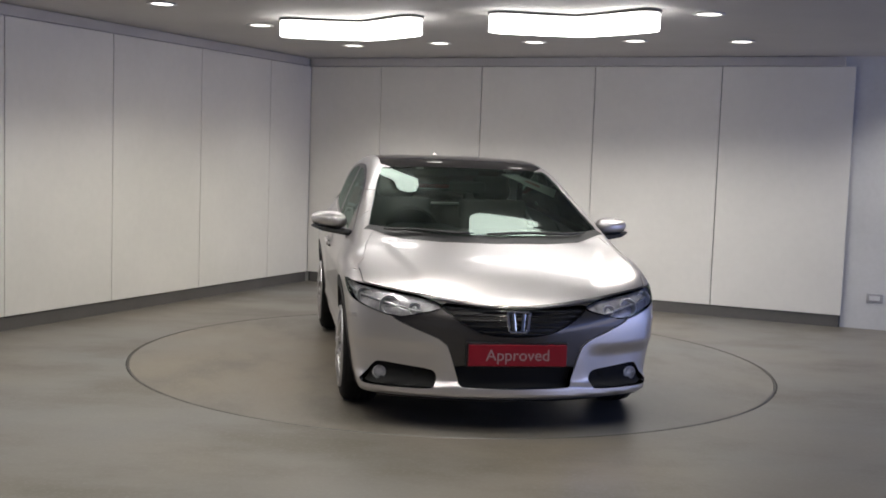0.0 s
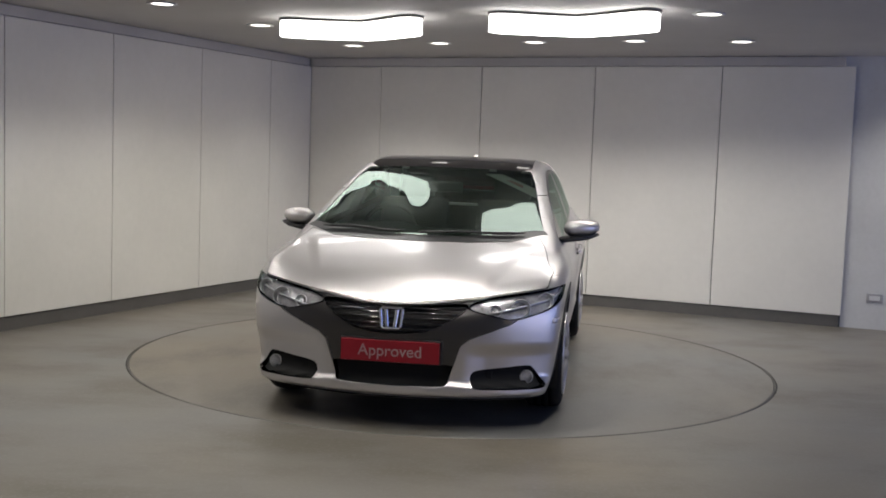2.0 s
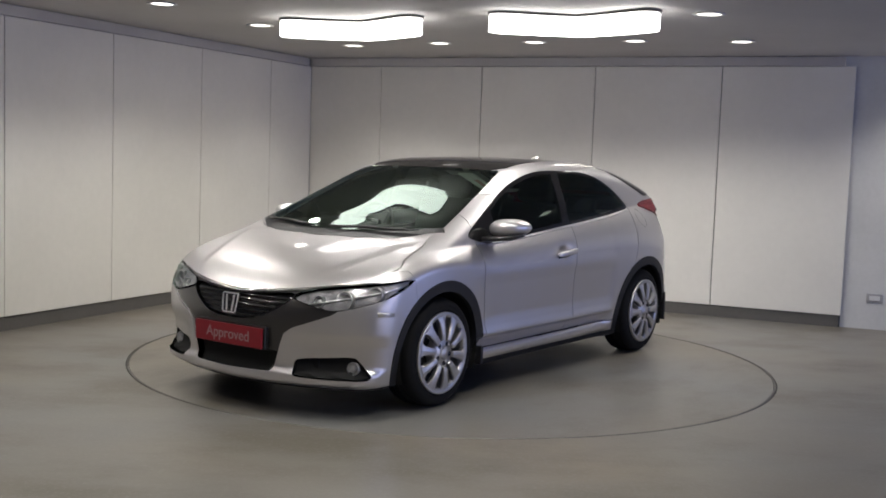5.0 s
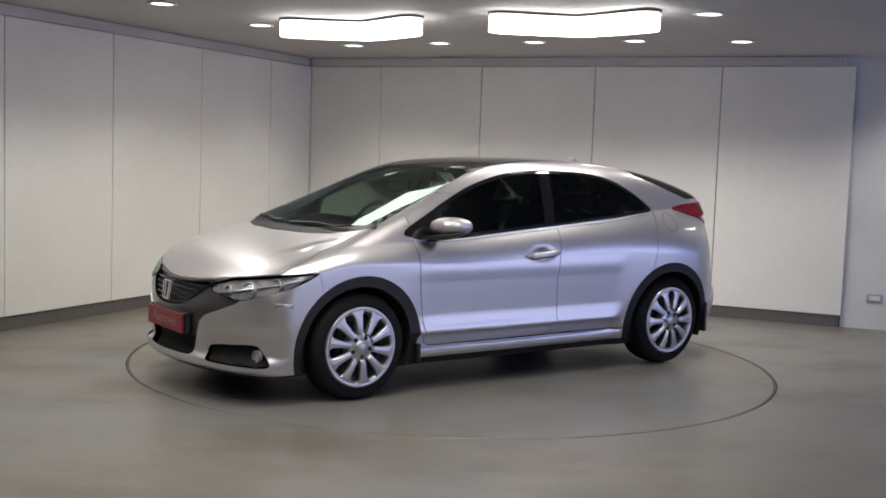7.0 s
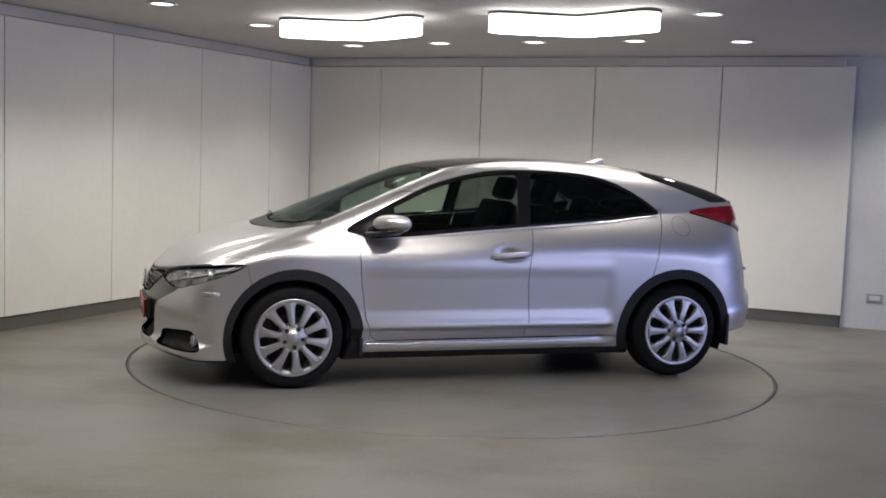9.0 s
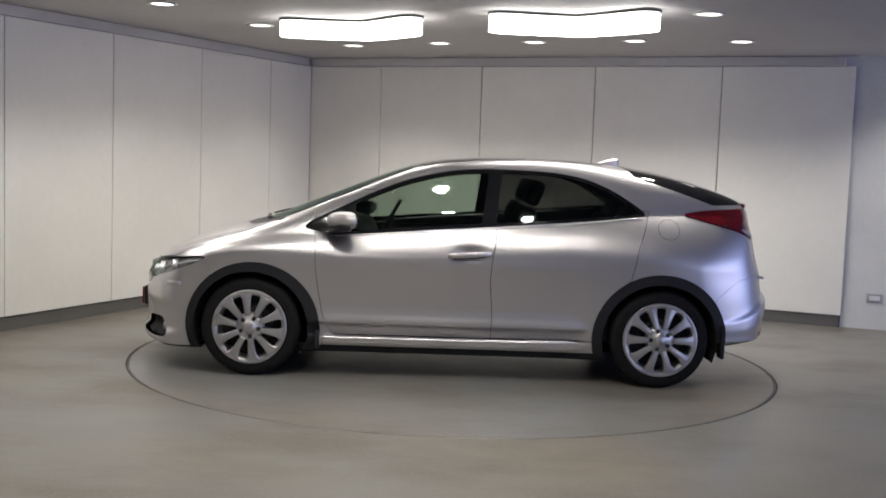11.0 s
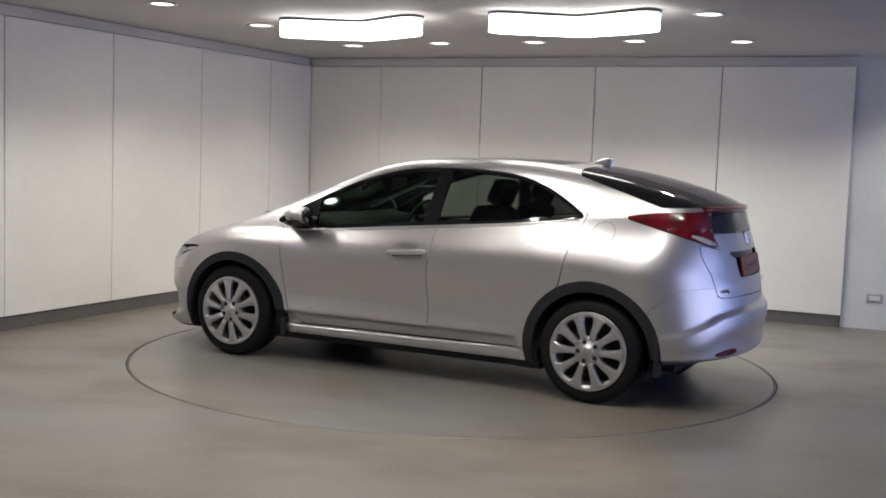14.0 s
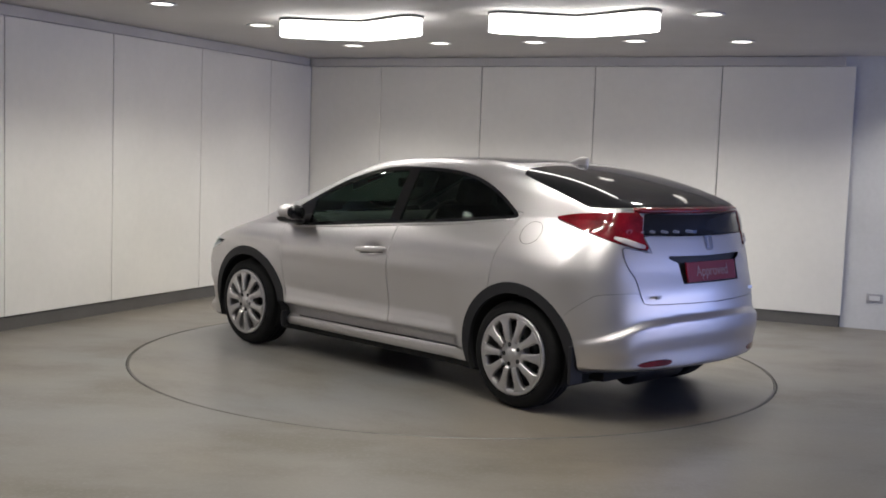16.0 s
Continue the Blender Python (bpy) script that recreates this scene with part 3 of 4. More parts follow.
BUMPER_R = [(-3, 0.0), (-3, 0.72), (-1.92, 0.72), (-1.80, 0.705), (-1.66, 0.60), (-1.60, 0.50), (-1.60, 0.0)]
HOOD = [(1.433, -0.2), (1.433, 0.0), (1.408, 0.3), (1.333, 0.522), (1.20, 0.685), (1.35, 0.735), (1.55, 0.765), (1.62, 0.80), (1.80, 0.78), (2.4, 0.6), (2.4, -0.2)]
SILL = [(0.845, 0.14), (0.845, 0.268), (-0.90, 0.278), (-0.90, 0.14)]

_, rest = cut(rest, wheel_ring(1.2975, 0.362))
_, rest = cut(rest, wheel_ring(-1.2975, 0.362))
under, rest = cut(rest, lambda p: p[:, 2] - 0.172 - 0.036 * sstep(0.92, 0.84, p[:, 0]) * sstep(-0.97, -0.89, p[:, 0]))
arch_f, rest = cut(rest, wheel_ring(1.285, 0.424), 0.001)
arch_r, rest = cut(rest, wheel_ring(-1.2965, 0.426), 0.001)
dlo, rest = cut(rest, by_side(DLO, 2), 0.001)
screen, rest = cut(rest, by_top(SCREEN, 0, 0.85))
cowl, rest = cut(rest, by_top(COWL, 0, 0.85), 0.001)
roof_glass, rest = cut(rest, by_top(ROOF_GLASS, 1, 1.2), 0.001)
rear_glass, rest = cut(rest, lambda p: poly_distance(p[:, [0, 2]], np.array(REAR_GLASS)), 0.001)
head, rest = cut(rest, by_nose(HEADLIGHT, 1), 0.0015)
hood_line = by_nose([(-9, 2.0), (-9, 0.661)] + HOOD_EDGE + [(90, 0.79), (90, 2.0)])
nose_top = lambda p: np.where(p[:, 0] > 1.45, hood_line(p), -1.0)
hood, rest = cut(rest, lambda p: np.maximum(by_top(HOOD, 0, 0.6)(p), nose_top(p)), G)
mask, rest = cut(rest, by_nose(FRONT_MASK), 0.001)
grille, mask = cut(mask, by_nose(GRILLE, 1), 0.0005)
low_grille, mask = cut(mask, by_nose(LOW_GRILLE, 1), 0.0005)
fog, rest = cut(rest, by_nose(FOG, 1), 0.0005)
lamp_r, rest = cut(rest, by_tail(TAIL_LAMP, 1), 0.0015)
low_glass, rest = cut(rest, by_tail(LOW_GLASS), 0.001)
gate, rest = cut(rest, by_tail(GATE), G)
bay, gate = cut(gate, by_tail(PLATE_BAY), 0.0005)
refl, rest = cut(rest, by_tail(REFLECTOR, 1), 0.001)
sill, rest = cut(rest, by_side(SILL), 0.002)
door_f, rest = cut(rest, by_side(DOOR_F), G)
door_r, rest = cut(rest, by_side(DOOR_R), G)
bump_f, rest = cut(rest, lambda p: poly_distance(p[:, [0, 2]], np.array(BUMPER_F)), 0.001)
bump_r, rest = cut(rest, lambda p: poly_distance(p[:, [0, 2]], np.array(BUMPER_R)), 0.001)

panel("body_shell", rest, SILVER, car, "silver metallic wings, pillars and rear quarters", whole=True)
hood_ob = panel("bonnet", hood, SILVER, car, "silver metallic bonnet", whole=True, fold=0.02)
panel("front_bumper", bump_f, SILVER, car, "silver metallic front bumper with chin lip", whole=True)
panel("rear_bumper", bump_r, SILVER, car, "silver metallic rear bumper", whole=True)
tailgate = panel("tailgate", gate, SILVER, car, "silver metallic tailgate", whole=True)
pair("sill", sill, SILVER, car, "silver sill strip", fold=0.03, lift=0.002)
panel("underbody", under, UNDER, car, "black underbody", whole=True)
doors_f = pair("front_door", door_f, SILVER, car, "silver front door")
doors_r = pair("rear_door", door_r, SILVER, car, "silver rear door")
pair("arch_trim", arch_f, ARCH, car, "dark plastic wheel arch trim", fold=0.03, lift=0.004)
pair("arch_trim", arch_r, ARCH, car, "dark plastic wheel arch trim", fold=0.03, lift=0.004)
windscreen = panel("windscreen", screen, SCREEN_GLASS, car, "green-tinted windscreen", whole=True, fold=0.004)
panel("cowl", cowl, BLACK_TRIM, car, "black plastic cowl", whole=True)
panel("roof_panel", roof_glass, GLOSS_BLACK, car, "gloss black glass roof", whole=True)
panel("rear_screen", rear_glass, GLOSS_BLACK, car, "dark tinted upper rear screen", whole=True, lift=0.002)
panel("lower_rear_screen", low_glass, GLOSS_BLACK, tailgate, "dark lower rear screen", whole=True)

# side glazing: black surround, then front and rear panes
dl = by_side(DLO, 2)
def pane_field(x0, x1, lean, inset=0.024):
    """A pane between two leaning pillars, at x0 in front and x1 behind."""
    return lambda p: np.maximum(dl(p) + inset, np.maximum(p[:, 0] - x0 - lean[0] * (p[:, 2] - 1.15), x1 + lean[1] * (p[:, 2] - 1.15) - p[:, 0]))


pane_f, trim = cut(dlo, pane_field(0.66, -0.165, (0.0, -0.12)), 0.0005)
pane_r, trim = cut(trim, pane_field(-0.255, -3, (-0.12, 0.0), 0.02), 0.0005)
for side, mir in ((0, False), (1, True)):
    panel("window_surround", trim, GLOSS_BLACK, car, "gloss black window surround", mirror=mir, fold=0.02)
    panel("front_pane", pane_f, GLASS, doors_f[side], "green-tinted pane", mirror=mir, fold=0.003)
    panel("rear_pane", pane_r, GLASS_DARK, doors_r[side], "dark privacy pane", mirror=mir, fold=0.003)

# nose
front_mask = panel("front_mask", mask, MASK, car, "dark grey centre of the front bumper", whole=True, fold=0.02, lift=-0.010)
panel("grille_back", grille, BLACK_TRIM, front_mask, "recessed black grille backing", whole=True, lift=-0.03, fold=-0.028)
panel("lower_grille", low_grille, UNDER, front_mask, "black lower air intake", whole=True, lift=-0.04, fold=-0.038)
for mir in (False, True):
    panel("fog_recess", fog, UNDER, car, "black fog lamp recess", mirror=mir, lift=-0.03, fold=-0.029)


def on_nose(deg, z, lift=0.0):
    """A point of the skin round the nose, and the outward normal there."""
    a = radians(deg)
    lo, hi = 0.0, 1.6
    for _ in range(22):
        m = (lo + hi) / 2
        q = np.array([[1.3 + m * math.cos(a), m * math.sin(a), z]])
        lo, hi = (m, hi) if skin(q)[0] < 0 else (lo, m)
    n = skin_normal(q)[0]
    return Vector(q[0]) + Vector(n) * lift, Vector(n)


def on_tail(deg, z, lift=0.0):
    a = radians(deg)
    lo, hi = 0.0, 1.6
    for _ in range(22):
        m = (lo + hi) / 2
        q = np.array([[-1.3 - m * math.cos(a), m * math.sin(a), z]])
        lo, hi = (m, hi) if skin(q)[0] < 0 else (lo, m)
    n = skin_normal(q)[0]
    return Vector(q[0]) + Vector(n) * lift, Vector(n)


def on_side(x, z, lift=0.0):
    lo, hi = 0.0, 1.2
    for _ in range(22):
        m = (lo + hi) / 2
        q = np.array([[x, m, z]])
        lo, hi = (m, hi) if skin(q)[0] < 0 else (lo, m)
    n = skin_normal(q)[0]
    return Vector(q[0]) + Vector(n) * lift, Vector(n)


def on_top(x, y, lift=0.0):
    lo, hi = 0.4, 1.7
    for _ in range(22):
        m = (lo + hi) / 2
        q = np.array([[x, y, m]])
        lo, hi = (m, hi) if skin(q)[0] < 0 else (lo, m)
    n = skin_normal(q)[0]
    return Vector(q[0]) + Vector(n) * lift, Vector(n)


def bar(bm, pts, normals, w, h, taper=None):
    """A rounded rod of oblong section along points; w along the normal, h across."""
    rings = []
    for i, (p, n) in enumerate(zip(pts, normals)):
        d = (pts[min(i + 1, len(pts) - 1)] - pts[max(i - 1, 0)]).normalized()
        s = d.cross(n).normalized()
        k = taper[i] if taper else 1.0
        ring = []
        for j in range(8):
            a = 2 * math.pi * (j + 0.5) / 8
            ring.append(bm.verts.new(p + n * (w / 2 * math.copysign(abs(math.cos(a)) ** 0.6, math.cos(a))) * k + s * (h / 2 * math.copysign(abs(math.sin(a)) ** 0.6, math.sin(a))) * k))
        rings.append(ring)
    for a, b in zip(rings, rings[1:]):
        for j in range(8):
            bm.faces.new((a[j], a[(j + 1) % 8], b[(j + 1) % 8], b[j]))
    bm.faces.new(rings[0][::-1])
    bm.faces.new(rings[-1])
    bmesh.ops.recalc_face_normals(bm, faces=bm.faces)
    return bm


for z, reach in ((0.532, 14), (0.560, 18), (0.588, 21), (0.616, 24), (0.642, 27)):
    q = [on_nose(-reach + 2 * reach * i / 16, z, -0.014) if i >= 8 else None for i in range(17)]
    pts = [q[16 - i][0] * 1 if i < 8 else q[i][0] for i in range(17)]
    nor = [q[16 - i][1] * 1 if i < 8 else q[i][1] for i in range(17)]
    for i in range(8):
        pts[i], nor[i] = Vector((pts[i].x, -pts[i].y, pts[i].z)), Vector((nor[i].x, -nor[i].y, nor[i].z))
    part("grille_slat", bar(bmesh.new(), pts, nor, 0.012, 0.010), GLOSS_BLACK, front_mask, smooth=True)


def mirrored(p):
    return Vector((p.x, -p.y, p.z))


def plate(m, parent):
    """A red show plate with its word, facing +x of m."""
    ob = part("show_plate", boxes(-0.006, 0.006, -0.26, 0.26, -0.056, 0.056, m, 0.003), RED_PLATE, parent, "red show plate with pale lettering")
    cu = bpy.data.curves.new("lettering", "FONT")
    cu.body, cu.size, cu.align_x, cu.align_y, cu.extrude = "Approved", 0.084, "CENTER", "CENTER", 0.0008
    tmp = new("lettering", cu)
    me = bpy.data.meshes.new_from_object(tmp.evaluated_get(bpy.context.evaluated_depsgraph_get()))
    bpy.data.objects.remove(tmp)
    me.transform(m @ Matrix(((0, 0, 1, 0.0072), (1, 0, 0, 0), (0, 1, 0, 0.0), (0, 0, 0, 1))))
    me.materials.append(PLATE_TEXT)
    tx = new("lettering", me)
    tx.parent = ob
    tx["label"] = "pale raised lettering"
    return ob


part("plate_holder", boxes(2.085, 2.118, -0.27, 0.27, 0.352, 0.478, bevel=0.008), BLACK_TRIM, front_mask)
plate(pose(2.128, 0, 0.414), front_mask)


def emblem(m, s, parent):
    """A plain rounded chrome frame with two leaning bars, facing +x."""
    bm = bmesh.new()
    out = [(-0.5, 0.42), (-0.42, 0.5), (0.42, 0.5), (0.5, 0.42), (0.42, -0.42), (0.34, -0.5), (-0.34, -0.5), (-0.42, -0.42)]
    c = [Vector((0, y * s, z * s)) for y, z in out]
    pts = c + c[:1]
    bar(bm, pts, [Vector((1, 0, 0))] * len(pts), 0.012, 0.012)
    bar(bm, [Vector((0, -0.25 * s, 0.42 * s)), Vector((0, -0.17 * s, -0.42 * s))], [Vector((1, 0, 0))] * 2, 0.012, 0.016)
    bar(bm, [Vector((0, 0.25 * s, 0.42 * s)), Vector((0, 0.17 * s, -0.42 * s))], [Vector((1, 0, 0))] * 2, 0.012, 0.016)
    bmesh.ops.transform(bm, matrix=m, verts=bm.verts)
    return part("emblem", bm, CHROME, parent, "chrome emblem", smooth=False)


emblem(pose(2.118, 0, 0.586, 0, -8, 0) @ Matrix.Diagonal((1, 1.12, 1, 1)), 0.105, front_mask)

# headlights: clear lens over a mottled housing with two reflector bowls
for mir in (False, True):
    lens = panel("headlight", head, LENS, car, "clear headlight lens", mirror=mir, fold=0.01)
    panel("housing", head, LAMP_INSIDE, lens, "mottled grey lamp housing, chrome reflections put into its colour", mirror=mir, lift=-0.028, fold=-0.027)
    for deg, z, r in ((57.5, 0.694, 0.040), (47.0, 0.660, 0.047), (38.0, 0.650, 0.030)):
        p, n = on_nose(deg, z, -0.046)
        if mir:
            p, n = mirrored(p), mirrored(n)
        n = (n * 0.5 + Vector((1, 0, 0))).normalized()
        m = Matrix.Translation(p) @ n.to_track_quat("Z", "Y").to_matrix().to_4x4()
        part("reflector", lathe(bmesh.new(), [(0.001, -0.012), (r * 0.55, -0.004), (r * 0.9, 0.018), (r, 0.032), (r * 1.08, 0.030), (r * 1.1, 0.0)], 24, m), BOWL, lens, "chrome reflector bowl", True)
        part("projector", lathe(bmesh.new(), [(r * 0.5, -0.006), (r * 0.5, 0.014), (r * 0.4, 0.024), (r * 0.2, 0.029), (0.001, 0.030)], 20, m), LENS if r > 0.03 else BOWL, lens, smooth=True)
    pts, nor = zip(*[on_nose(34 + 36 * i / 8, 0.612 + 0.108 * (i / 8) ** 1.0 + 0.01, -0.02) for i in range(9)])
    if mir:
        pts, nor = [mirrored(p) for p in pts], [mirrored(n) for n in nor]
    part("light_strip", bar(bmesh.new(), list(pts), list(nor), 0.012, 0.010), BOWL, lens, "bright chrome strip", True)
    # fog lamp
    p, n = on_nose(50.2, 0.283, -0.024)
    if mir:
        p, n = mirrored(p), mirrored(n)
    m = Matrix.Translation(p) @ ((n * 0.6 + Vector((1, 0, 0))).normalized()).to_track_quat("Z", "Y").to_matrix().to_4x4()
    fl = part("fog_lamp", lathe(bmesh.new(), [(0.034, -0.01), (0.036, 0.012), (0.031, 0.014), (0.028, 0.008), (0.012, 0.004), (0.001, 0.003)], 24, m), LAMP_INSIDE, car, "round fog lamp", True)
    part("lens", lathe(bmesh.new(), [(0.030, 0.012), (0.02, 0.017), (0.001, 0.019)], 24, m), LENS, fl, smooth=True)
    # washer cap below the lamp
    pts, nor = zip(*[on_nose(d, 0.575, 0.0005) for d in (57, 60, 63)])
    if mir:
        pts, nor = [mirrored(p) for p in pts], [mirrored(n) for n in nor]
    part("washer_cap", bar(bmesh.new(), list(pts), list(nor), 0.004, 0.026), SILVER, car, smooth=True)

# tail: lamps, spoiler bar, plate, reflectors
for mir in (False, True):
    tl = panel("tail_lamp", lamp_r, RED_LENS, car, "red tail lamp", mirror=mir, fold=0.03, lift=0.006)
    pts, nor = zip(*[on_tail(d, z, 0.008) for d, z in ((40, 0.968), (44, 0.980), (48, 0.998), (52, 1.016))])
    if mir:
        pts, nor = [mirrored(p) for p in pts], [mirrored(n) for n in nor]
    part("clear_strip", bar(bmesh.new(), list(pts), list(nor), 0.012, 0.034, taper=[0.6, 1, 1, 0.5]), material("pale_lens", (0.5, 0.45, 0.46), 0.15, coat=1.0), tl, "pale clear lower strip", True)
    panel("reflector_lens", refl, RED_LENS, car, "red bumper reflector", mirror=mir, lift=0.003, fold=0.01)
bm = bmesh.new()
n = 24
rows = []
for i in range(n + 1):
    d = -44 + 88 * i / n
    p, nn = on_tail(abs(d), 1.158, 0.0)
    if d < 0:
        p, nn = mirrored(p), mirrored(nn)
    out = Vector((nn.x, nn.y, 0)).normalized()
    k = 1 - (abs(d) / 44) ** 4 * 0.8
    sec = [p - out * 0.10 + Vector((0, 0, 0.022)), p - out * 0.02 + Vector((0, 0, 0.026)), p + out * 0.018 * k + Vector((0, 0, 0.020)), p + out * 0.024 * k + Vector((0, 0, 0.008)), p + out * 0.018 * k + Vector((0, 0, -0.006)), p - out * 0.03 + Vector((0, 0, -0.016))]
    rows.append([bm.verts.new(q) for q in sec])
for a, b in zip(rows, rows[1:]):
    for j in range(6):
        bm.faces.new((a[j], a[(j + 1) % 6], b[(j + 1) % 6], b[j]))
bm.faces.new(rows[0])
bm.faces.new(rows[-1][::-1])
bmesh.ops.recalc_face_normals(bm, faces=bm.faces)
part("spoiler", bm, RED_LENS, tailgate, "slim dark red spoiler bar across the rear screen", True)
panel("plate_bay", bay, BLACK_TRIM, tailgate, "dark number plate recess", whole=True, lift=-0.02, fold=-0.019)
plate(pose(-2.036, 0, 0.826, 0, -12, 180), tailgate)
emblem(pose(-2.006, 0, 0.985, 0, -15, 180), 0.075, tailgate)
for i, (y0, y1) in enumerate(((0.42, 0.54), (-0.50, -0.42))):
    p, nn = on_tail(math.degrees(math.atan2(0.48, 0.72)), 0.70, 0.002)
    part("badge", boxes(-0.003, 0.003, -abs(y1 - y0) / 2, abs(y1 - y0) / 2, -0.009, 0.009, Matrix.Translation((p.x, (y0 + y1) / 2, 0.70)) @ pose(0, 0, 0, 0, 0, 12 if y0 > 0 else -12)), CHROME, tailgate)

# roof aerial
bm = bmesh.new()
rings = []
for i in range(9):
    u = i / 8
    x = -0.97 - 0.15 * u
    h = 0.012 + 0.045 * math.sin(min(u * 1.25, 1) * math.pi / 2) ** 1.5
    base = on_top(x, 0)[0].z - 0.004
    w = 0.026 * math.sin(math.pi * min(0.15 + u * 0.8, 1)) + 0.004
    rings.append([bm.verts.new((x, w * math.cos(a), base + h * math.sin(a) ** 0.8 if math.sin(a) > 0 else base)) for a in [math.pi * j / 8 for j in range(9)]])
for a, b in zip(rings, rings[1:]):
    for j in range(8):
        bm.faces.new((a[j], a[j + 1], b[j + 1], b[j]))
bm.faces.new(rings[0][::-1])
bm.faces.new(rings[-1])
bmesh.ops.recalc_face_normals(bm, faces=bm.faces)
part("aerial", bm, SILVER, car, "silver shark-fin aerial", True)


# ---- wheels ----
def spoke_mesh():
    """One broad alloy spoke along +x in the wheel's plane, its face towards +z."""
    bm = bmesh.new()
    rows = []
    for r, w, z in ((0.074, 0.0155, 0.020), (0.082, 0.0175, 0.030), (0.11, 0.0190, 0.031), (0.15, 0.0225, 0.028), (0.180, 0.0265, 0.024), (0.198, 0.0360, 0.021), (0.212, 0.052, 0.018)):
        sec = [(-w, z - 0.030), (-w, z - 0.006), (-w * 0.80, z), (0.0, z + 0.003), (w * 0.80, z), (w, z - 0.006), (w, z - 0.030)]
        rows.append([bm.verts.new((r, y, h)) for y, h in sec])
    for a, b in zip(rows, rows[1:]):
        for j in range(6):
            bm.faces.new((a[j], b[j], b[j + 1], a[j + 1]))
    bm.faces.new(rows[0])
    bm.faces.new(rows[-1][::-1])
    bmesh.ops.recalc_face_normals(bm, faces=bm.faces)
    me = bpy.data.meshes.new("spoke")
    bm.to_mesh(me)
    bm.free()
    me.materials.append(ALLOY)
    return me


SPOKE = spoke_mesh()
rim_prof = [(0.180, -0.16), (0.194, -0.10), (0.198, -0.02), (0.203, 0.006), (0.209, 0.014), (0.231, 0.020), (0.236, 0.016), (0.236, 0.0), (0.222, -0.02)]
tyre_prof = [(0.216, -0.195), (0.262, -0.203), (0.290, -0.196), (0.306, -0.183), (0.3125, -0.160), (0.3145, -0.145), (0.3105, -0.143), (0.3105, -0.137), (0.3148, -0.135), (0.315, -0.105),
             (0.311, -0.103), (0.311, -0.096), (0.315, -0.094), (0.3148, -0.064), (0.3105, -0.062), (0.3105, -0.056), (0.3145, -0.054), (0.3125, -0.038), (0.306, -0.014), (0.296, -0.002), (0.280, 0.006), (0.266, 0.010),
             (0.262, 0.0085), (0.258, 0.011), (0.244, 0.011), (0.236, 0.004), (0.230, -0.01)]
for cx in (1.2975, -1.2975):
    for s in (1, -1):
        m = Matrix.Translation((cx, s * 0.852, 0.315)) @ pose(0, 0, 0, -90 * s, 0, 0) @ pose(0, 0, 0, 0, 0, 25 if cx > 0 else 0)
        wheel = part("wheel", lathe(bmesh.new(), rim_prof, 48), ALLOY, car, "ten-spoke silver alloy wheel", True)
        wheel.matrix_local = m
        part("tyre", lathe(bmesh.new(), tyre_prof, 64), RUBBER, wheel, "black low-profile tyre", True)
        part("barrel", lathe(bmesh.new(), [(0.001, -0.075), (0.14, -0.075), (0.15, -0.08), (0.2, -0.09)], 32), DARK_METAL, wheel, "dark brake disc and barrel", True)
        part("brake_disc", lathe(bmesh.new(), [(0.095, -0.052), (0.140, -0.052), (0.140, -0.072)], 40), DARK_METAL, wheel, "dark brake disc", True)
        part("hub", lathe(bmesh.new(), [(0.090, -0.04), (0.088, 0.004), (0.082, 0.012), (0.068, 0.017), (0.040, 0.019), (0.036, 0.026), (0.030, 0.031), (0.001, 0.033)], 32), ALLOY, wheel, smooth=True)
        for k in range(10):
            sp = new("spoke", SPOKE)
            sp.parent = wheel
            sp.matrix_local = pose(0, 0, 0, 0, 0, 36 * k)
        for k in range(5):
            part("wheel_nut", lathe(bmesh.new(), [(0.0135, 0.010), (0.0135, 0.0195), (0.009, 0.0200), (0.001, 0.0180)], 12, pose(0, 0, 0, 0, 0, 72 * k) @ pose(0.058, 0, 0)), DARK_METAL, wheel)
        # arch liner
        bm = bmesh.new()
        rings = []
        for i in range(25):
            a = math.pi * (-0.12 + 1.24 * i / 24)
            rings.append([bm.verts.new((cx + 0.366 * math.cos(a), s * y, 0.312 + 0.366 * math.sin(a))) for y in (0.50, 0.845)] + [bm.verts.new((cx, s * 0.50, 0.30))])
        for a, b in zip(rings, rings[1:]):
            bm.faces.new((a[0], a[1], b[1], b[0]))
            bm.faces.new((a[0], b[0], a[2]))
        part("arch_liner", bm, UNDER, car, "black wheel arch liner")

# mud flaps
for s in (1, -1):
    for x, z0, z1 in ((0.875, 0.19, 0.30), (-1.700, 0.205, 0.42)):
        part("mud_flap", boxes(x - 0.012, x + 0.012, s * 0.80 - 0.055, s * 0.80 + 0.055, z0, z1, bevel=0.008), ARCH, car, "black mud flap")

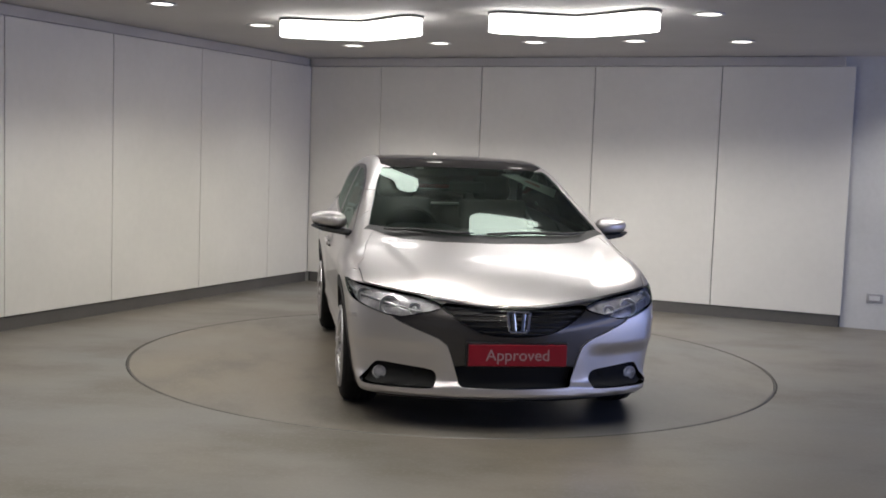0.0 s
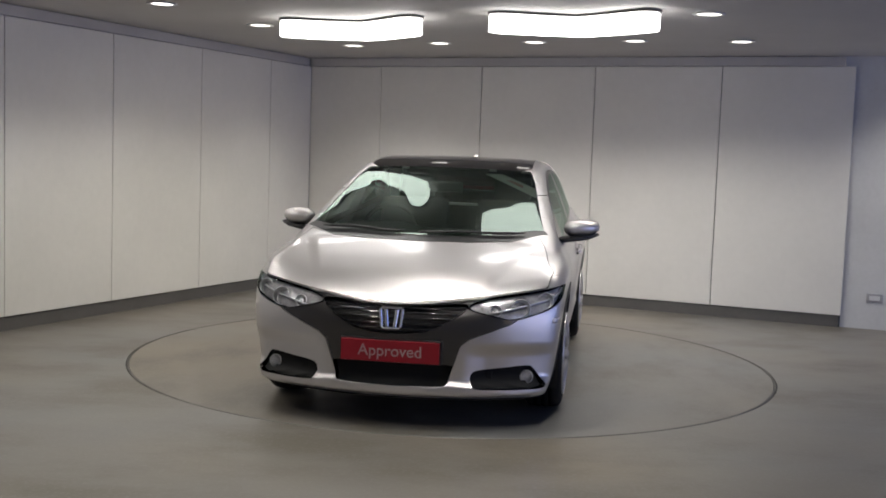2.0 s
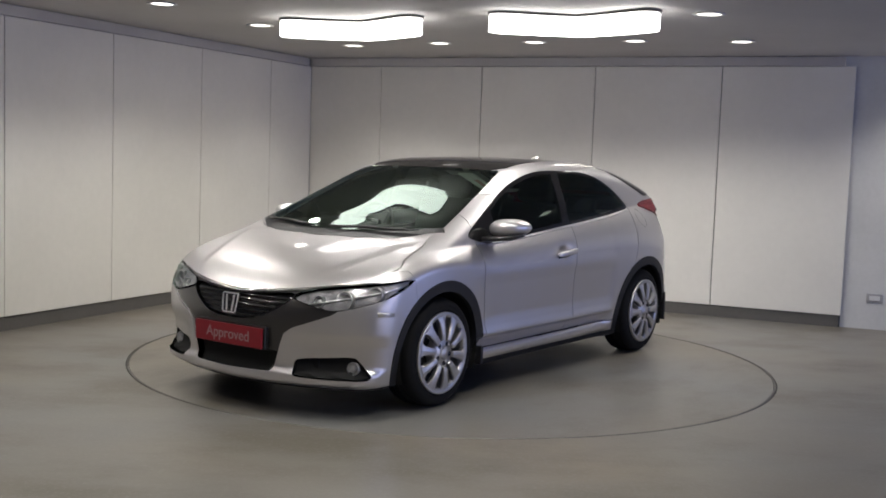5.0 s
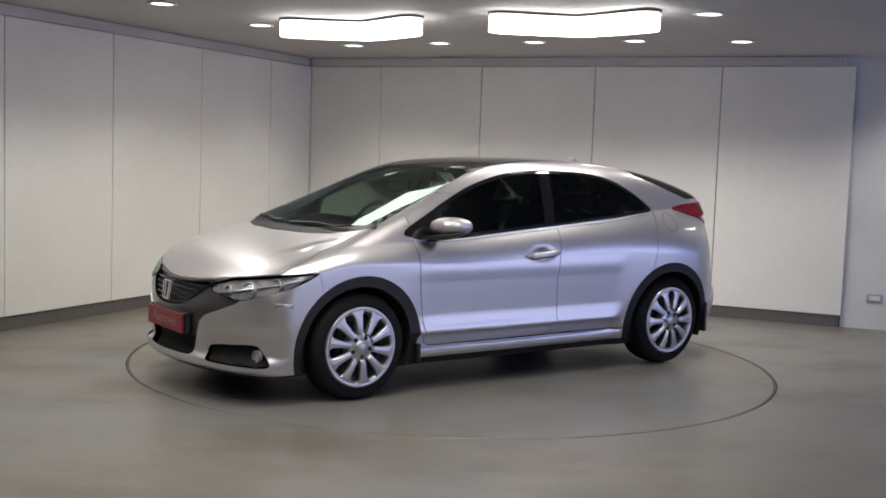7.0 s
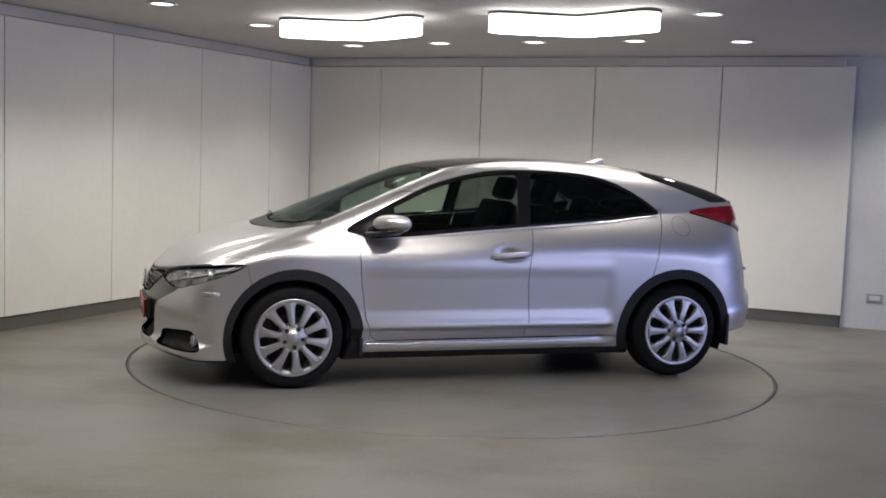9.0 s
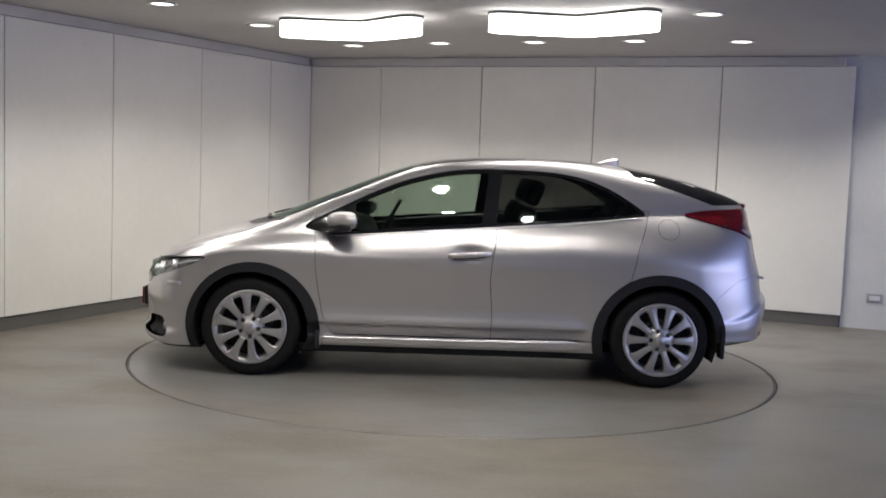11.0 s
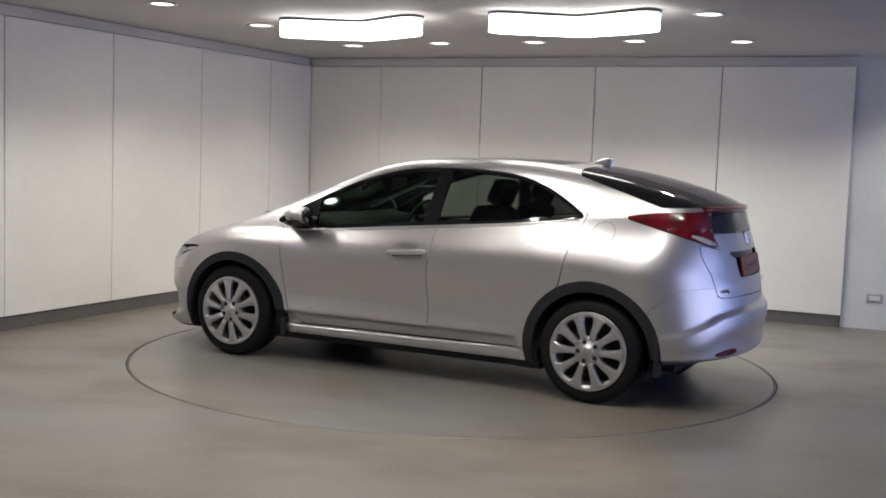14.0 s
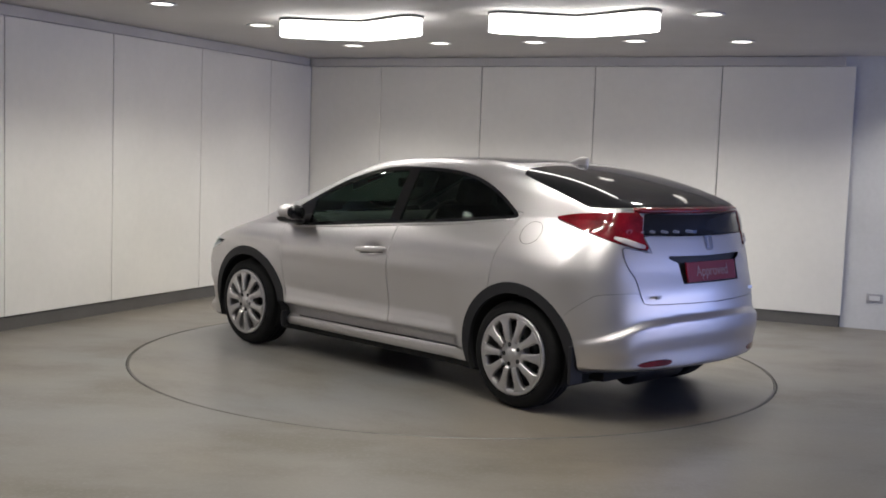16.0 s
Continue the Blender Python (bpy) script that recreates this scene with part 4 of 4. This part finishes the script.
# ---- mirrors, handles, wipers ----
for s in (1, -1):
    def shell(grow, back):
        """The rounded mirror shell, or its flat rear alone."""
        sb = bmesh.new()
        bmesh.ops.create_uvsphere(sb, u_segments=32, v_segments=20, radius=1)
        if back:
            bmesh.ops.delete(sb, geom=[v for v in sb.verts if v.co.x > -0.30], context="VERTS")
        for v in sb.verts:
            x, y, z = v.co
            k = 1.0 - 0.10 * y
            px = (0.105 if x > 0 else 0.085) * math.copysign(abs(x) ** (1.0 if x > 0 else 0.55), x)
            v.co = (0.715 + px - 0.035 * y - back * 0.006, s * (0.915 + grow * 0.110 * math.copysign(abs(y) ** 0.9, y)), 1.010 + grow * 0.055 * math.copysign(abs(z) ** 0.85, z) * k + 0.006 * y)
        return sb

    bm = shell(1.0, 0)
    bmesh.ops.recalc_face_normals(bm, faces=bm.faces)
    mirror = part("door_mirror", bm, SILVER, doors_f[0 if s > 0 else 1], "silver door mirror shell", True)
    bm = shell(0.97, 1)
    bmesh.ops.recalc_face_normals(bm, faces=bm.faces)
    part("mirror_face", bm, GLOSS_BLACK, doors_f[0 if s > 0 else 1], "dark mirror glass", True)
    bm = bmesh.new()
    bar(bm, [Vector((0.80, s * 0.78, 0.935)), Vector((0.765, s * 0.86, 0.945)), Vector((0.73, s * 0.94, 0.955)), Vector((0.70, s * 1.01, 0.972))], [Vector((0, 0, 1))] * 4, 0.034, 0.15, taper=[1, 1, 0.95, 0.5])
    part("mirror_foot", bm, BLACK_TRIM, doors_f[0 if s > 0 else 1], "black mirror foot", True)
    # handle in its hollow
    pts, nor = [], []
    for i in range(9):
        u = i / 8
        p, n = on_side(0.060 - 0.27 * u, 0.806 + 0.022 * u, 0.0)
        out = 0.884 - 0.009 * u + 0.012 * math.sin(math.pi * u)
        pts.append(Vector((p.x, s * out, p.z)))
        nor.append(Vector((0, s, 0)))
    part("door_handle", bar(bmesh.new(), pts, nor, 0.024, 0.036, taper=[0.6, 0.95, 1, 1, 1, 1, 1, 0.95, 0.6]), SILVER, doors_f[0 if s > 0 else 1], "silver pull handle", True)
    # dark bar that draws the shade in the gap below the handle
    part("handle_shadow", bar(bmesh.new(), [p - Vector((0, s * 0.016, 0.019)) for p in pts[1:-1]], nor[1:-1], 0.012, 0.012), BLACK_TRIM, doors_f[0 if s > 0 else 1], "dark bar standing in for the shade under the handle", True)
    # added silver bead under the panes, in place of the body edge's highlight
    pts, nor = zip(*[on_side(x, float(curve(np.array([x]), BELT)[0]) - 0.012, 0.002) for x in np.linspace(0.80, -1.17, 26)])
    part("belt_highlight", bar(bmesh.new(), [Vector((p.x, s * p.y, p.z)) for p in pts], [Vector((n.x, s * n.y, n.z)) for n in nor], 0.008, 0.012), SILVER, car, "added silver bead standing in for the body edge's highlight", True)

for y0, y1 in ((0.60, -0.02), (-0.10, -0.62)):
    pts, nor = [], []
    for i in range(9):
        y = y0 + (y1 - y0) * i / 8
        p, n = on_top(1.292 - 0.26 * y * y + 0.01 * math.sin(i), y, 0.014)
        pts.append(p)
        nor.append(n)
    part("wiper", bar(bmesh.new(), pts, nor, 0.014, 0.020, taper=[0.5] + [1] * 7 + [0.5]), BLACK_TRIM, car, "black wiper", True)
# fuel flap ring
for r0 in (0.068,):
    pts, nor = [], []
    for i in range(33):
        a = 2 * math.pi * i / 32
        p, n = on_side(-1.335 + r0 * math.cos(a), 1.012 + r0 * math.sin(a) * 0.92, 0.0)
        pts.append(p)
        nor.append(n)
    part("fuel_flap_gap", bar(bmesh.new(), pts, nor, 0.001, 0.003), DARK_METAL, car, "thin gap round the fuel flap")

# ---- cabin ----
cabin = part("cabin_floor", boxes(-1.75, 1.62, -0.60, 0.60, 0.20, 0.30), UNDER, car, "black cabin floor")
bm = boxes(-0.84, 0.84, -0.74, 0.74, 0.21, 0.30)
part("cabin_floor", bm, UNDER, car, "black cabin floor")
bm = bmesh.new()
box(bm, 1.02, 1.10, -0.70, 0.70, 0.28, 0.90)
part("bulkhead", bm, UNDER, car, "black bulkhead")
part("engine_cover", boxes(1.10, 1.96, -0.52, 0.52, 0.22, 0.60, bevel=0.03), UNDER, car, "black engine bay block")
part("boot_tray", boxes(-1.78, -1.02, -0.58, 0.58, 0.30, 0.98, bevel=0.03), UNDER, car, "black boot tray")
for s in (1, -1):
    part("door_lining", boxes(-0.98, 0.95, s * 0.735 - 0.02, s * 0.735 + 0.02, 0.28, 0.905, bevel=0.01), DASH, car, "dark door lining")
bm = bmesh.new()
rows = []
for x, z in ((1.22, 0.935), (1.05, 0.985), (0.78, 0.975), (0.62, 0.93), (0.56, 0.80), (0.62, 0.55), (0.95, 0.40)):
    rows.append([bm.verts.new((x - 0.10 * (y / 0.7) ** 2 * (x > 1.0), y, z + (0.03 if -0.55 < y < -0.15 and 0.6 < x < 1.0 else 0.0))) for y in np.linspace(-0.70, 0.70, 15)])
for a, b in zip(rows, rows[1:]):
    for j in range(14):
        bm.faces.new((a[j], b[j], b[j + 1], a[j + 1]))
bmesh.ops.recalc_face_normals(bm, faces=bm.faces)
part("dashboard", bm, DASH, car, "dark grey dashboard", True)


def seat(y, x0):
    """A front seat: cushion, raked back and head restraint."""
    back_m = pose(x0 - 0.50, y, 0.50, 0, -22, 0)
    bmc = boxes(-0.27, 0.27, -0.24, 0.24, -0.09, 0.09, pose(x0 - 0.22, y, 0.48, 0, -6, 0), 0.05)
    st = part("front_seat", bmc, SEAT, car, "dark cloth front seat", True)
    part("backrest", boxes(-0.06, 0.06, -0.255, 0.255, 0.0, 0.66, back_m, 0.045), SEAT, st, smooth=True)
    part("head_restraint", boxes(-0.05, 0.05, -0.14, 0.14, 0.675, 0.845, back_m, 0.04), SEAT, st, smooth=True)
    for d in (-0.05, 0.05):
        part("restraint_post", boxes(-0.006, 0.006, d - 0.006, d + 0.006, 0.64, 0.69, back_m), CHROME, st)


seat(0.36, 0.28)
seat(-0.36, 0.28)
bench = part("rear_seat", boxes(-0.90, -0.48, -0.62, 0.62, 0.36, 0.54, bevel=0.05), SEAT, car, "dark cloth rear bench", True)
part("backrest", boxes(-0.07, 0.07, -0.62, 0.62, 0.0, 0.58, pose(-0.88, 0, 0.50, 0, -24, 0), 0.05), SEAT, bench, smooth=True)
for y in (-0.38, 0.38):
    part("head_restraint", boxes(-0.04, 0.04, -0.12, 0.12, 0.57, 0.70, pose(-0.88, y, 0.50, 0, -24, 0), 0.03), SEAT, bench, smooth=True)
# steering wheel on the right-hand side
ws = pose(0.50, -0.36, 0.93, 0, 62, 0)
bm = bmesh.new()
ring = [Vector((0.182 * math.cos(2 * math.pi * i / 32), 0.182 * math.sin(2 * math.pi * i / 32), 0)) for i in range(33)]
bar(bm, ring, [Vector((0, 0, 1))] * 33, 0.026, 0.026)
bmesh.ops.transform(bm, matrix=ws, verts=bm.verts)
steer = part("steering_wheel", bm, DASH, car, "dark steering wheel", True)
bm = boxes(-0.06, 0.06, -0.07, 0.07, -0.03, 0.02, ws, 0.02)
for a in (0, 180, 270):
    box(bm, 0.05, 0.175, -0.018, 0.018, -0.010, 0.006, ws @ pose(0, 0, 0, 0, 0, a + 90))
part("boss", bm, DASH, steer)
part("rear_view_mirror", boxes(0.47, 0.50, -0.12, 0.12, 1.195, 1.265, bevel=0.012), BLACK_TRIM, car, "black rear-view mirror")
def sheet(corners, thick):
    """A thin flat slab over four corners."""
    bm = bmesh.new()
    c = [Vector(p) for p in corners]
    n = (c[1] - c[0]).cross(c[3] - c[0]).normalized() * thick
    lo, hi = [bm.verts.new(p) for p in c], [bm.verts.new(p + n) for p in c]
    bm.faces.new(lo[::-1])
    bm.faces.new(hi)
    for k in range(4):
        bm.faces.new((lo[k], lo[(k + 1) % 4], hi[(k + 1) % 4], hi[k]))
    bmesh.ops.recalc_face_normals(bm, faces=bm.faces)
    return bm


VISOR = [Vector(p) for p in ((0.350, 0.255, 1.322), (0.325, 0.365, 1.322), (0.415, 0.620, 1.225), (0.435, 0.600, 1.180))]
visor = part("sun_visor", sheet(VISOR, 0.006), PAPER, car, "pale sun visor with a red notice")
mid = sum(VISOR, Vector()) / 4
for sgn in (1, -1):
    n = (VISOR[1] - VISOR[0]).cross(VISOR[3] - VISOR[0]).normalized()
    part("notice", sheet([mid + (p - mid) * 0.32 + n * (0.008 if sgn > 0 else -0.003) for p in VISOR], 0.001), RED_PRINT, visor, "faded red notice")
part("roof_lining", boxes(-1.0, 0.25, -0.50, 0.50, 1.335, 1.345, bevel=0.004), DASH, car, "dark roof lining")
# exhaust box below the rear bumper
bm = bmesh.new()
lathe(bm, [(0.001, -0.26), (0.08, -0.26), (0.098, -0.24), (0.098, 0.24), (0.08, 0.26), (0.001, 0.26)], 24, Matrix.Translation((-1.66, 0.02, 0.225)) @ pose(0, 0, 0, 90, 0, 0))
part("exhaust_box", bm, DARK_METAL, car, "dark exhaust silencer", True)


def motions():
    rows, table = [], []
    for i in range(17):
        turn = -80.95 - 8.97 * i
        rows.append((float(i), pose(TX, TY, 0, 0, 0, turn) @ pose(-0.0043, -0.0119, 0)))
        table.append((float(i), pose(TX, TY, 0, 0, 0, turn)))
    walk(turntable, table)
    walk(car, rows)


motions()
